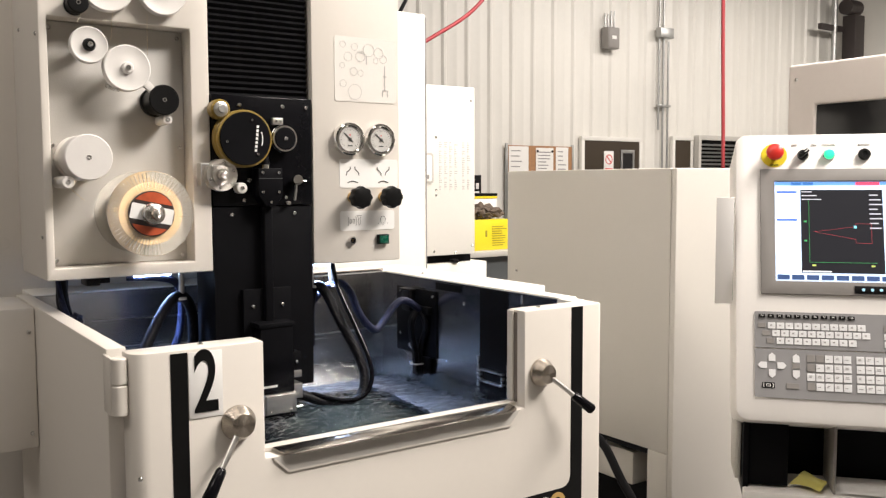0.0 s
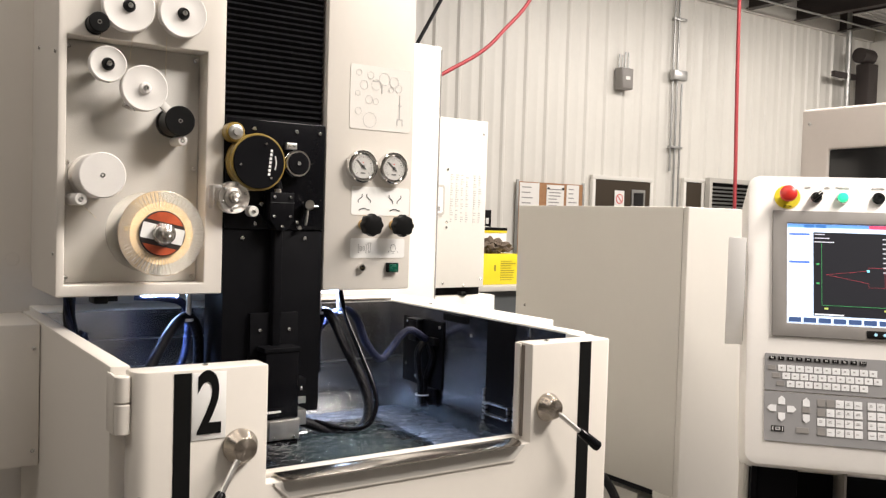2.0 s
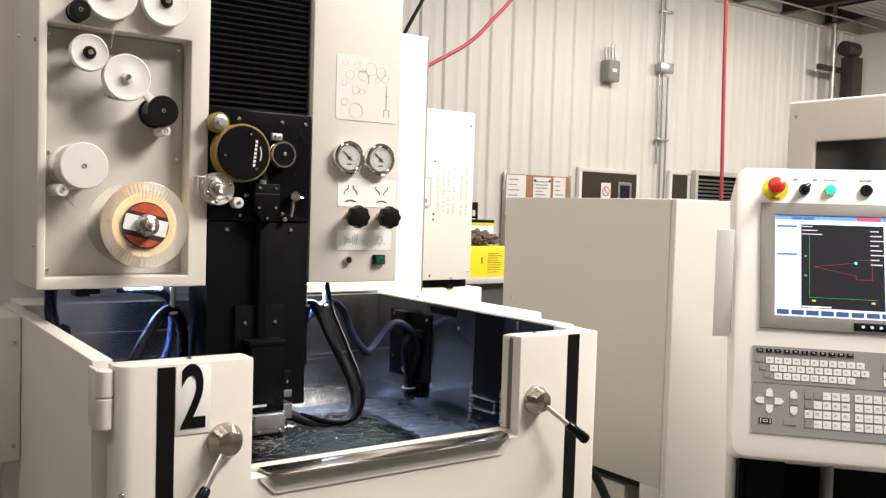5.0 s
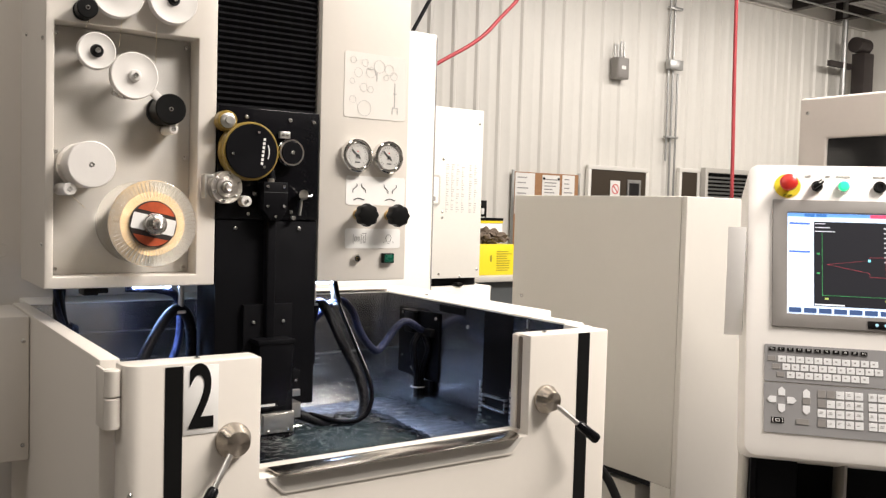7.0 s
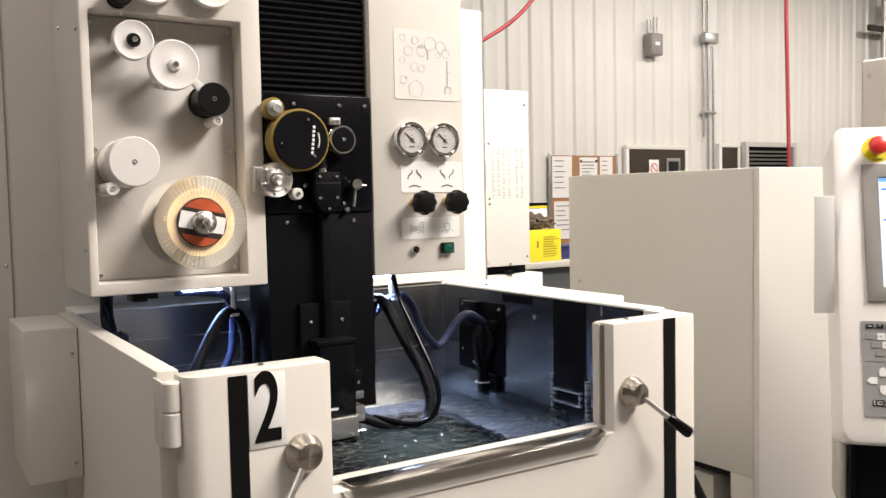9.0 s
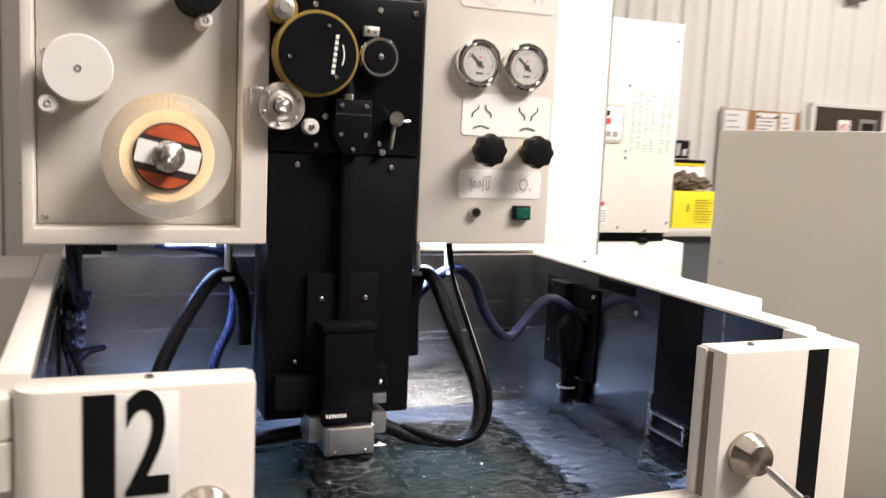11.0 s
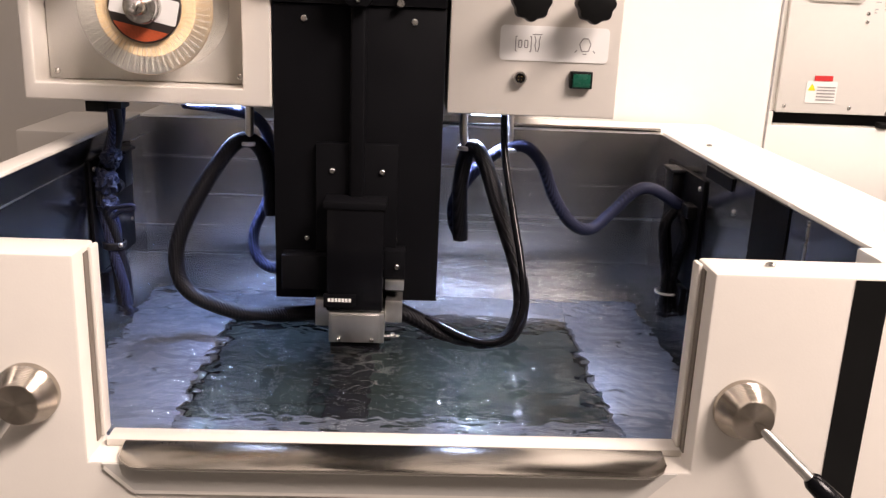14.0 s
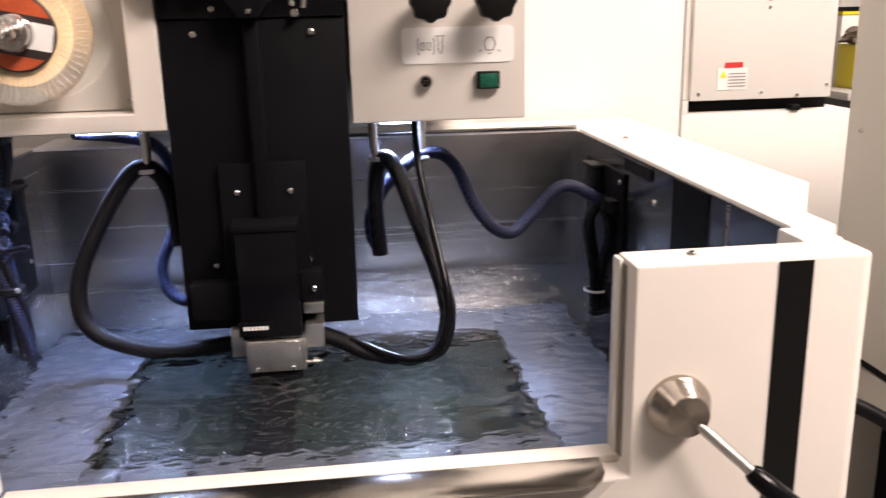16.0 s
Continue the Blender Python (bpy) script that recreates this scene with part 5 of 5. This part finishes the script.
l.new(mul.outputs[0], bpn.inputs["Height"])
l.new(bpn.outputs["Normal"], b.inputs["Normal"])


# copy of the black sleeve with the tank lamps' blue reflection in its colour
braid_lamp_blue = braid.copy()
braid_lamp_blue.name = "braided_sleeve_lamp_blue"
ramp_b = [k for k in braid_lamp_blue.node_tree.nodes if k.type == "VALTORGB"][0]
ramp_b.color_ramp.elements[0].color, ramp_b.color_ramp.elements[1].color = (0.003, 0.0035, 0.008, 1), (0.05, 0.06, 0.125, 1)


def cable(name, pts, r, label, mat=None, post=None):
    c = thing(name, pts[0], label, "cable")
    part("sleeve", tube(pts, r, 14, 12), mat or braid, c)
    if post:
        part("support_tube", tube(post, 0.0062, 12), ALU, c, "bright steel support tube")
        part("cable_tie", lathe([(0.011, 0), (0.012, 0.001), (0.012, 0.005), (0.011, 0.006)], (post[-1][0], post[-1][1], post[-1][2] - 0.004), "z", 14), NYLON, c)
    return c


cable("braided_cable", [(-0.130, 0.09, 1.20), (-0.134, 0.085, 1.27), (-0.150, 0.08, 1.306), (-0.176, 0.075, 1.308), (-0.207, 0.07, 1.271), (-0.242, 0.06, 1.210), (-0.262, 0.055, 1.158), (-0.261, 0.05, 1.116), (-0.242, 0.045, 1.088), (-0.202, 0.04, 1.071), (-0.152, 0.03, 1.063), (-0.10, 0.03, 1.066), (-0.05, 0.03, 1.07)], 0.0115, "black braided cable looping into the cutting head", post=[(-0.158, 0.075, 1.366), (-0.158, 0.075, 1.33), (-0.160, 0.074, 1.308)])
cable("braided_cable", [(-0.26, 0.12, 1.355), (-0.20, 0.10, 1.352), (-0.155, 0.12, 1.335), (-0.138, 0.14, 1.29), (-0.142, 0.15, 1.22), (-0.168, 0.15, 1.155), (-0.160, 0.14, 1.115), (-0.13, 0.13, 1.105), (-0.105, 0.125, 1.15), (-0.10, 0.125, 1.25)], 0.0085, "slim black braided cable under the lamp, tinted with its blue light", braid_lamp_blue)
cable("braided_cable", [(0.150, 0.09, 1.17), (0.146, 0.085, 1.25), (0.152, 0.08, 1.30), (0.163, 0.07, 1.312), (0.179, 0.06, 1.29), (0.202, 0.035, 1.225), (0.226, 0.0, 1.155), (0.233, -0.018, 1.105), (0.219, -0.028, 1.065), (0.183, -0.03, 1.048), (0.14, -0.022, 1.054), (0.09, -0.005, 1.075), (0.05, 0.01, 1.088)], 0.0115, "black braided cable looping into the cutting head", post=[(0.146, 0.075, 1.366), (0.146, 0.075, 1.335), (0.150, 0.075, 1.312)])
cable("water_hose", [(0.203, 0.08, 1.366), (0.206, 0.05, 1.30), (0.218, 0.0, 1.225), (0.229, -0.045, 1.155), (0.228, -0.062, 1.11), (0.208, -0.062, 1.072), (0.165, -0.045, 1.062), (0.10, -0.01, 1.08)], 0.0052, "thin glossy black water hose", BLACK_G)
cable("braided_cable", [(0.150, 0.13, 1.165), (0.140, 0.13, 1.19), (0.142, 0.125, 1.225), (0.168, 0.115, 1.27), (0.205, 0.11, 1.303), (0.240, 0.11, 1.310), (0.268, 0.11, 1.285), (0.290, 0.11, 1.235), (0.320, 0.11, 1.195), (0.354, 0.13, 1.182), (0.388, 0.14, 1.208), (0.418, 0.14, 1.240), (0.447, 0.14, 1.246), (0.498, 0.15, 1.218)], 0.0095, "black braided cable sagging to the tank wall, tinted with blue lamp light", braid_lamp_blue, post=[(0.216, 0.11, 1.366), (0.216, 0.11, 1.335), (0.218, 0.11, 1.306)])
for pts, r in (([(0.496, 0.150, 1.218), (0.482, 0.165, 1.19), (0.488, 0.175, 1.15), (0.494, 0.17, 1.11), (0.494, 0.165, 1.07), (0.494, 0.165, 1.00)], 0.009), ([(0.498, 0.148, 1.215), (0.503, 0.13, 1.175), (0.500, 0.145, 1.13), (0.498, 0.155, 1.08), (0.498, 0.155, 1.00)], 0.008), ([(0.494, 0.15, 1.216), (0.474, 0.15, 1.185), (0.480, 0.155, 1.14), (0.487, 0.152, 1.09), (0.488, 0.152, 1.00)], 0.007)):
    cable("cable_bundle", pts, r, "black cable of the bundle diving into the water")
tie = thing("cable_tie", (0.494, 0.16, 1.07), "white plastic tie round the cable bundle", "cable tie")
part("band", lathe([(0.0185, 0), (0.0195, 0.0005), (0.0195, 0.0035), (0.0185, 0.004), (0.0185, 0)], (0.4935, 0.158, 1.072), "z", 24), NYLON, tie)
SPINE = [(-0.377, 0.175, 1.366), (-0.377, 0.175, 1.338), (-0.377, 0.168, 1.305), (-0.376, 0.140, 1.275), (-0.377, 0.116, 1.250), (-0.382, 0.110, 1.218), (-0.377, 0.110, 1.193), (-0.372, 0.110, 1.165), (-0.369, 0.110, 1.134), (-0.364, 0.110, 1.100), (-0.361, 0.110, 1.060), (-0.360, 0.110, 0.99)]
for k, (r_, mat) in enumerate(((0.0075, braid_lamp_blue), (0.0070, braid), (0.0065, braid_lamp_blue), (0.0060, RUBBER))):
    pts = []
    for i, (x, y, z) in enumerate(SPINE):
        turn_ = 1.57 * k + 0.55 * i
        pts.append((x + 0.0065 * math.cos(turn_), y + 0.0075 * math.sin(turn_), z))
    cable("cable_bundle", pts, r_, "dark braided cable of the bundle down the tank wall", mat)
wrap = thing("tape_wrap", (-0.378, 0.11, 1.245), "crumpled blue-black tape wrapped round the cable bundle", "tape")
WRAP = material("blue_black_tape", (0.007, 0.009, 0.022), 0.6, var=0.5, scale=60, bump=0.5, bump_scale=220, spec=0.25)
for cx, cz, rx, rz in ((-0.366, 1.272, 0.014, 0.016), (-0.377, 1.238, 0.0175, 0.020), (-0.376, 1.205, 0.015, 0.013)):
    bm = bmesh.new()
    bmesh.ops.create_icosphere(bm, subdivisions=4, radius=1)
    for v in bm.verts:
        q = v.co.copy()
        k = 1 + 0.35 * noise.noise(q * 2.0 + Vector((cx * 90, 0, cz * 70))) + 0.16 * noise.noise(q * 5.5)
        v.co = Vector((max(cx + rx * k * q.x, -0.394), 0.109 + 0.018 * k * q.y, cz + rz * k * q.z))
    part("fold", bm, WRAP, wrap)
part("loose_end", tube([(-0.374, 0.100, 1.186), (-0.366, 0.096, 1.198), (-0.352, 0.094, 1.2035), (-0.336, 0.094, 1.2055), (-0.3335, 0.094, 1.2025), (-0.337, 0.094, 1.1995), (-0.352, 0.094, 1.1965), (-0.366, 0.098, 1.184)], 0.0032, 8), WRAP, wrap, "loose loop of tape")
clp = thing("cable_clamp", (-0.372, 0.11, 1.14), "black plastic cable clamp with a steel screw", "clamp")
part("clamp_body", lathe([(0.0150, 0), (0.0175, 0.002), (0.0175, 0.010), (0.0150, 0.012), (0.0150, 0)], (-0.3705, 0.110, 1.134), "z", 24), RUBBER, clp)
screw((-0.357, 0.098, 1.142), "-y", clp, 0.0042)
plug = thing("cable_connector", (-0.342, 0.04, 1.36), "black connector block under the wire cabinet", "connector")
part("connector_body", box(-0.364, -0.338, 0.012, 0.060, 1.3525, 1.3675, 0.0015), VINYL, plug)
part("connector_tail", box(-0.338, -0.318, 0.018, 0.054, 1.356, 1.3675, 0.0015), RUBBER, plug)

# ---- operator console ----
con = thing("control_console", (0.951, -0.527, 1.004), "off-white swivelling control console with screen and keypad", "control console", turn=-48.8)
W, CD = 0.50, 0.17
bm = prism(rounded(-0.024, W, 0.004, 0.668, 0.026, 6), 0.0, CD, bevel=0.004)
part("housing", bm, CONSOLE, con, local=True)
bz = part("screen_bezel", tray(0.030, 0.420, 0.287, 0.582, 0.062, 0.388, 0.318, 0.552, -0.006, 0.001, 0.005, 0.002), GREYPL, con, "dark grey screen bezel", local=True)


def screen_part(name, x0, x1, z0, z1, colour, y=-0.0022, power=0.9, parent=None, label=""):
    key = "lit_%d_%d_%d" % tuple(int(c * 99) for c in colour)
    m = bpy.data.materials.get(key) or material(key, colour, 0.3, var=0, emission=power)
    return part(name, box(x0, x1, y, y + 0.0006, z0, z1), m, parent or scr, label, smooth=False, local=True)


scr = part("screen", box(0.0625, 0.3875, -0.0012, -0.0004, 0.3185, 0.5515), material("lit_screen", (0.66, 0.78, 0.95), 0.2, var=0, emission=0.95), con, "lit monitor showing a toolpath", local=True)
screen_part("plot_area", 0.118, 0.29, 0.338, 0.532, (0.018, 0.018, 0.022), power=0.5, label="dark plot area")
screen_part("title_bar", 0.063, 0.387, 0.543, 0.551, (0.16, 0.36, 0.80))
screen_part("alarm_field", 0.235, 0.285, 0.5425, 0.5505, (0.75, 0.08, 0.15), y=-0.0026)
screen_part("title_field", 0.098, 0.120, 0.5425, 0.5495, (0.05, 0.16, 0.40), y=-0.0026)
screen_part("title_field", 0.123, 0.145, 0.5425, 0.5495, (0.05, 0.16, 0.40), y=-0.0026)
screen_part("panel_list", 0.064, 0.112, 0.338, 0.532, (0.82, 0.88, 0.96))
screen_part("panel_head", 0.066, 0.110, 0.524, 0.529, (0.08, 0.16, 0.6), y=-0.0026)
screen_part("panel_head", 0.066, 0.110, 0.458, 0.463, (0.08, 0.16, 0.6), y=-0.0026)
screen_part("side_list", 0.292, 0.387, 0.338, 0.538, (0.55, 0.66, 0.85))
for k in range(10):
    screen_part("soft_key", 0.066 + k * 0.031, 0.092 + k * 0.031, 0.3215, 0.3325, (0.04, 0.07, 0.16), y=-0.0026)
screen_part("axis_line", 0.1347, 0.1354, 0.362, 0.508, (0.06, 0.30, 0.10), y=-0.003)
screen_part("axis_line", 0.1347, 0.275, 0.3617, 0.3624, (0.06, 0.30, 0.10), y=-0.003)
screen_part("axis_tick", 0.140, 0.148, 0.353, 0.357, (0.40, 0.45, 0.12), y=-0.003)
screen_part("axis_tick", 0.262, 0.270, 0.353, 0.357, (0.40, 0.45, 0.12), y=-0.003)
screen_part("axis_tick", 0.124, 0.130, 0.41, 0.414, (0.06, 0.30, 0.10), y=-0.003)
screen_part("axis_tick", 0.124, 0.130, 0.455, 0.459, (0.06, 0.30, 0.10), y=-0.003)
red_lit = material("lit_path", (0.45, 0.06, 0.08), 0.4, var=0, emission=0.6)
bm = strokes([(0.145, 0.433), (0.232, 0.445), (0.232, 0.452), (0.265, 0.452), (0.265, 0.407), (0.232, 0.407), (0.232, 0.416), (0.145, 0.433)], 0.00025, -0.0030)
part("toolpath_line", bm, red_lit, scr, "thin red toolpath outline", smooth=False, local=True)
screen_part("cursor_dot", 0.229, 0.234, 0.442, 0.447, (0.25, 0.85, 1.0), y=-0.0034)
for k in range(8):
    screen_part("readout_bar", 0.262, 0.262 + 0.018 + 0.006 * (k % 3), 0.518 - k * 0.011, 0.5205 - k * 0.011, (0.5, 0.5, 0.54), y=-0.003)
for k in range(3):
    screen_part("readout_bar", 0.120, 0.142 + 0.01 * k, 0.526 - k * 0.009, 0.528 - k * 0.009, (0.5, 0.5, 0.54), y=-0.003)
screen_part("status_bar", 0.12, 0.18, 0.3395, 0.3425, (0.75, 0.75, 0.78), y=-0.003)
lp = part("button_strip", box(0.225, 0.395, -0.0082, -0.0062, 0.292, 0.309, 0.0008), VINYL, con, "small black button strip", local=True)
for k in range(6):
    part("strip_button", lathe([(0, 0), (0.0035, 0), (0.0035, 0.0006), (0, 0.0006)], (0.243 + k * 0.018, -0.0083, 0.3005), "-y", 14), material("lit_button", (0.35, 0.6, 0.75), 0.4, var=0, emission=0.4) if k == 0 else bpy.data.materials["lit_button"], lp, local=True)

# controls over the screen
es = part("emergency_stop", lathe([(0, 0), (0.0285, 0), (0.0285, 0.0015), (0, 0.0015)], (0.062, 0.0, 0.616), "-y", 40), YELLOW, con, "red emergency stop on a yellow disc", local=True)
part("stop_stem", cyl((0.062, -0.0015, 0.617), "-y", 0.012, 0.016), VINYL, es, local=True)
part("stop_button", lathe([(0.012, 0), (0.0185, 0.002), (0.0195, 0.006), (0.0185, 0.012), (0.015, 0.0145), (0, 0.0155)], (0.062, -0.0165, 0.617), "-y", 36), material("red_button", (0.62, 0.03, 0.02), 0.32, var=0.05), es, local=True)
lettering("STOP", (0.062, -0.0021, 0.592), 0.0075, VINYL, es)
ks = part("selector_switch", lathe([(0.012, 0), (0.0125, 0.004), (0.0105, 0.010), (0, 0.0105)], (0.125, 0.0, 0.616), "-y", 30), VINYL, con, "black selector switch", local=True)
bm = box(-0.013, 0.013, -0.022, -0.008, -0.0045, 0.0045, 0.002)
bm.transform(Matrix.Translation((0.125, 0, 0.616)) @ pose(0, 0, 0, 0, -40, 0))
part("switch_handle", bm, VINYL, ks, local=True)
bm = box(0.002, 0.012, -0.0225, -0.0221, -0.001, 0.001)
bm.transform(Matrix.Translation((0.125, 0, 0.616)) @ pose(0, 0, 0, 0, -40, 0))
part("switch_mark", bm, LABEL, ks, local=True)
pl = part("power_lamp", lathe([(0.0125, 0), (0.0135, 0.003), (0.012, 0.005)], (0.181, 0.0, 0.616), "-y", 30), CHROME, con, "green power lamp, lit", local=True)
part("lamp_lens", lathe([(0.0112, 0.0), (0.0112, 0.007), (0.009, 0.010), (0, 0.011)], (0.181, -0.003, 0.616), "-y", 28), material("lit_green", (0.04, 0.78, 0.36), 0.3, var=0, emission=0.9), pl, local=True)
bz_ = part("buzzer", lathe([(0.013, 0), (0.0135, 0.006), (0.012, 0.009), (0.006, 0.009), (0.005, 0.007), (0, 0.007)], (0.256, 0.0, 0.616), "-y", 30), VINYL, con, "black round buzzer", local=True)
for t, x in (("OFF", 0.106), ("ON", 0.148), ("PWR-ON", 0.181), ("BUZZER", 0.256)):
    lettering(t, (x, -0.0006, 0.640), 0.0072, INK_G, con)

# keypad
kp = part("keypad", prism(rounded(0.016, 0.430, 0.166, 0.247, 0.003), -0.003, 0.0), KEYPAD, con, "dark grey membrane keypad", local=True)
kq = part("keypad", prism(rounded(0.016, 0.430, 0.056, 0.163, 0.003), -0.003, 0.0), KEYPAD, con, "dark grey membrane keypad", local=True)
key_mesh = {}


def key(x, z, w, h, mat, parent):
    k = (round(w, 4), round(h, 4), mat.name)
    if k not in key_mesh:
        bm = box(-w / 2, w / 2, -0.0014, 0.0, -h / 2, h / 2, 0.0004, seg=1)
        me = bpy.data.meshes.new("key")
        bm.to_mesh(me)
        bm.free()
        me.materials.append(mat)
        key_mesh[k] = me
    ob = new("key", key_mesh[k])
    ob.parent = parent
    ob.location = (x, -0.0031, z)
    BASE[ob] = BASE[parent]
    return ob


for i in range(11):
    key(0.032 + 0.0185 * i, 0.237, 0.0150, 0.0095, KEYPAD, kp)
    fk = key(0.032 + 0.0185 * i, 0.237, 0.0135, 0.0080, VINYL, kp)
    fk.location.y -= 0.0012
for name_i, (txt) in enumerate(("Esc", "F1", "F2", "F3", "F4", "F5", "F6", "F7", "F8", "F9", "F10")):
    lettering(txt, (0.032 + 0.0185 * name_i, -0.0061, 0.237), 0.0055, LABEL, kp)
for row, (x0, cnt, z) in enumerate(((0.052, 11, 0.2155), (0.061, 11, 0.1985), (0.070, 9, 0.1815))):
    key(x0 - 0.021, z, 0.016, 0.011, GREYPL, kp)
    for i in range(cnt):
        key(x0 + 0.0185 * i, z, 0.0160, 0.0140, KEY, kp)
    for i in range(6):
        key(0.290 + 0.0205 * i, z, 0.0165, 0.0135, KEY if (i + row) % 4 else GREYPL, kp)
for x, z, a in ((0.052, 0.145, 90), (0.032, 0.127, 180), (0.072, 0.127, 0), (0.052, 0.109, 270), (0.102, 0.144, 90), (0.102, 0.109, 270)):
    bm = prism([(-0.009, -0.007), (0.004, -0.007), (0.010, 0.0), (0.004, 0.007), (-0.009, 0.007)], -0.0046, -0.0031)
    bm.transform(Matrix.Translation((x, 0, z)) @ pose(0, 0, 0, 0, -a, 0))
    part("arrow_key", bm, KEY, kq, "white arrow-shaped jog key", local=True)
key(0.102, 0.127, 0.016, 0.012, GREYPL, kq)
key(0.044, 0.083, 0.026, 0.012, VINYL, kq)
key(0.094, 0.083, 0.026, 0.012, GREYPL, kq)
bm = strokes([(0.036, 0.087), (0.034, 0.087), (0.034, 0.079), (0.036, 0.079)], 0.0006, -0.0048)
strokes([(0.052, 0.087), (0.054, 0.087), (0.054, 0.079), (0.052, 0.079)], 0.0006, -0.0048, bm)
strokes([(0.040, 0.0855), (0.048, 0.0855), (0.048, 0.0805), (0.040, 0.0805), (0.040, 0.0855)], 0.0006, -0.0048, bm)
part("key_symbol", bm, LABEL, kq, smooth=False, local=True)
random.seed(21)
sym = bmesh.new()
for r in range(4):
    for i in range(14):
        x = 0.132 + 0.0185 * i + (0.008 if i > 4 else 0) + (0.008 if i > 9 else 0)
        z = 0.145 - 0.0205 * r
        grey = (r < 2 and i < (2 - r)) or (r == 3 and i == 0)
        key(x, z, 0.0160, 0.0165, GREYPL if grey else KEY, kq)
        if not grey:
            box(x - 0.005, x - 0.005 + random.uniform(0.004, 0.009), -0.0050, -0.0046, z - 0.001, z + 0.0005, bm=sym)
            if random.random() < 0.6:
                box(x - 0.004, x + random.uniform(0, 0.004), -0.0050, -0.0046, z + 0.002, z + 0.0035, bm=sym)
part("key_print", sym, INK_G, kq, smooth=False, local=True)
sym = bmesh.new()
for row, (x0, cnt, z) in enumerate(((0.052, 11, 0.2155), (0.061, 11, 0.1985), (0.070, 9, 0.1815))):
    for i in range(cnt):
        box(x0 + 0.0185 * i - 0.003, x0 + 0.0185 * i + 0.001, -0.0050, -0.0046, z - 0.001, z + 0.002, bm=sym)
part("key_print", sym, INK_G, kp, smooth=False, local=True)

# hinges, lower box and stand of the console
for z in (0.565, 0.325):
    part("hinge", box(-0.012, 0.004, 0.05, 0.085, z - 0.022, z + 0.022, 0.003), VINYL, con, "black plastic hinge", local=True)
part("shelf_side", prism([(0.0, -0.185), (0.012, -0.185), (0.012, 0.0), (0.0, 0.0)], 0.012, 0.15), BLACK, con, local=True)
part("side_arm", box(-0.016, -0.001, 0.045, 0.165, -0.16, 0.30, 0.006), PAINT_G, con, "grey side arm plate", local=True)
part("shelf_back", box(0.012, W, 0.135, 0.15, -0.20, 0.0), BLACK, con, local=True)
part("shelf_floor", box(0.0, W, -0.02, 0.15, -0.19, -0.165, 0.004), CONSOLE, con, "off-white shelf under the console", local=True)
part("shelf_divider", box(0.195, 0.20, 0.0, 0.134, -0.164, 0.0), GREYPL, con, local=True)
part("shelf_box", box(0.013, 0.10, 0.02, 0.13, -0.16, -0.001, 0.002), BLACK, con, local=True)
part("support_arm", box(0.15, 0.38, 0.05, 0.15, -0.55, -0.191, 0.01), BLACK, con, local=True)
part("stand", cyl((0.26, 0.10, -1.0), "z", 0.06, 0.46, 28), BLACK, con, local=True)
part("foot", lathe(disc_profile(0.22, 0.02, 0.004), (0.26, 0.10, -1.0), "z", 40), BLACK, con, local=True)
M = BASE[con]
LEAN = Matrix.Translation((0, 0, 0.25)) @ pose(0, 0, 0, -17.5) @ Matrix.Translation((0, 0, -0.25)) @ Matrix.Diagonal((1.015, 1.015, 1.015, 1))
for o in con.children:
    if o.name.split(".")[0] not in ("shelf_side", "side_arm", "shelf_back", "shelf_floor", "shelf_divider", "shelf_box", "support_arm", "stand", "foot"):
        o.matrix_basis = LEAN @ o.matrix_basis


def paper(name, corners, lift, label, mat):
    bm = bmesh.new()
    N = 8
    g = []
    for j in range(N + 1):
        for i in range(N + 1):
            u, v = i / N, j / N
            a, b_, c, d = [Vector(q) for q in corners]
            p = (a * (1 - u) + b_ * u) * (1 - v) + (d * (1 - u) + c * u) * v
            p += Vector((0, 0, lift * (math.sin(3 * u + 2 * v) + 0.6 * noise.noise((u * 3, v * 3, 1)) + 1)))
            g.append(bm.verts.new(p))
    for j in range(N):
        for i in range(N):
            k = j * (N + 1) + i
            bm.faces.new([g[k], g[k + 1], g[k + N + 2], g[k + N + 1]])
    bm.transform(M)
    o = thing(name, (M @ Vector(corners[0])), label, "paper")
    part("sheet", bm, mat, o)
    return o


paper("sticky_note", [(0.105, 0.03, -0.163), (0.165, -0.012, -0.163), (0.190, 0.045, -0.150), (0.145, 0.08, -0.150)], 0.006, "crumpled yellow sticky note on the console shelf", material("note_yellow", (0.62, 0.56, 0.14), 0.7, var=0.1))
paper("paper_sheet", [(0.21, 0.0, -0.163), (0.36, -0.012, -0.163), (0.36, 0.07, -0.160), (0.22, 0.08, -0.160)], 0.002, "white printed sheets on the console shelf", PAPER)
hp = thing("hanging_sheet", tuple(M @ Vector((-0.03, 0.07, 0.3))), "white sheet of paper in a holder beside the console", "paper")
bm = box(-0.069, -0.030, 0.034, 0.0375, 0.262, 0.51, 0.001)
bm.transform(M)
part("sheet", bm, PAPER, hp)
bm = box(-0.041, -0.029, 0.038, 0.046, 0.27, 0.50, 0.001)
bm.transform(M)
part("holder", bm, VINYL, hp)
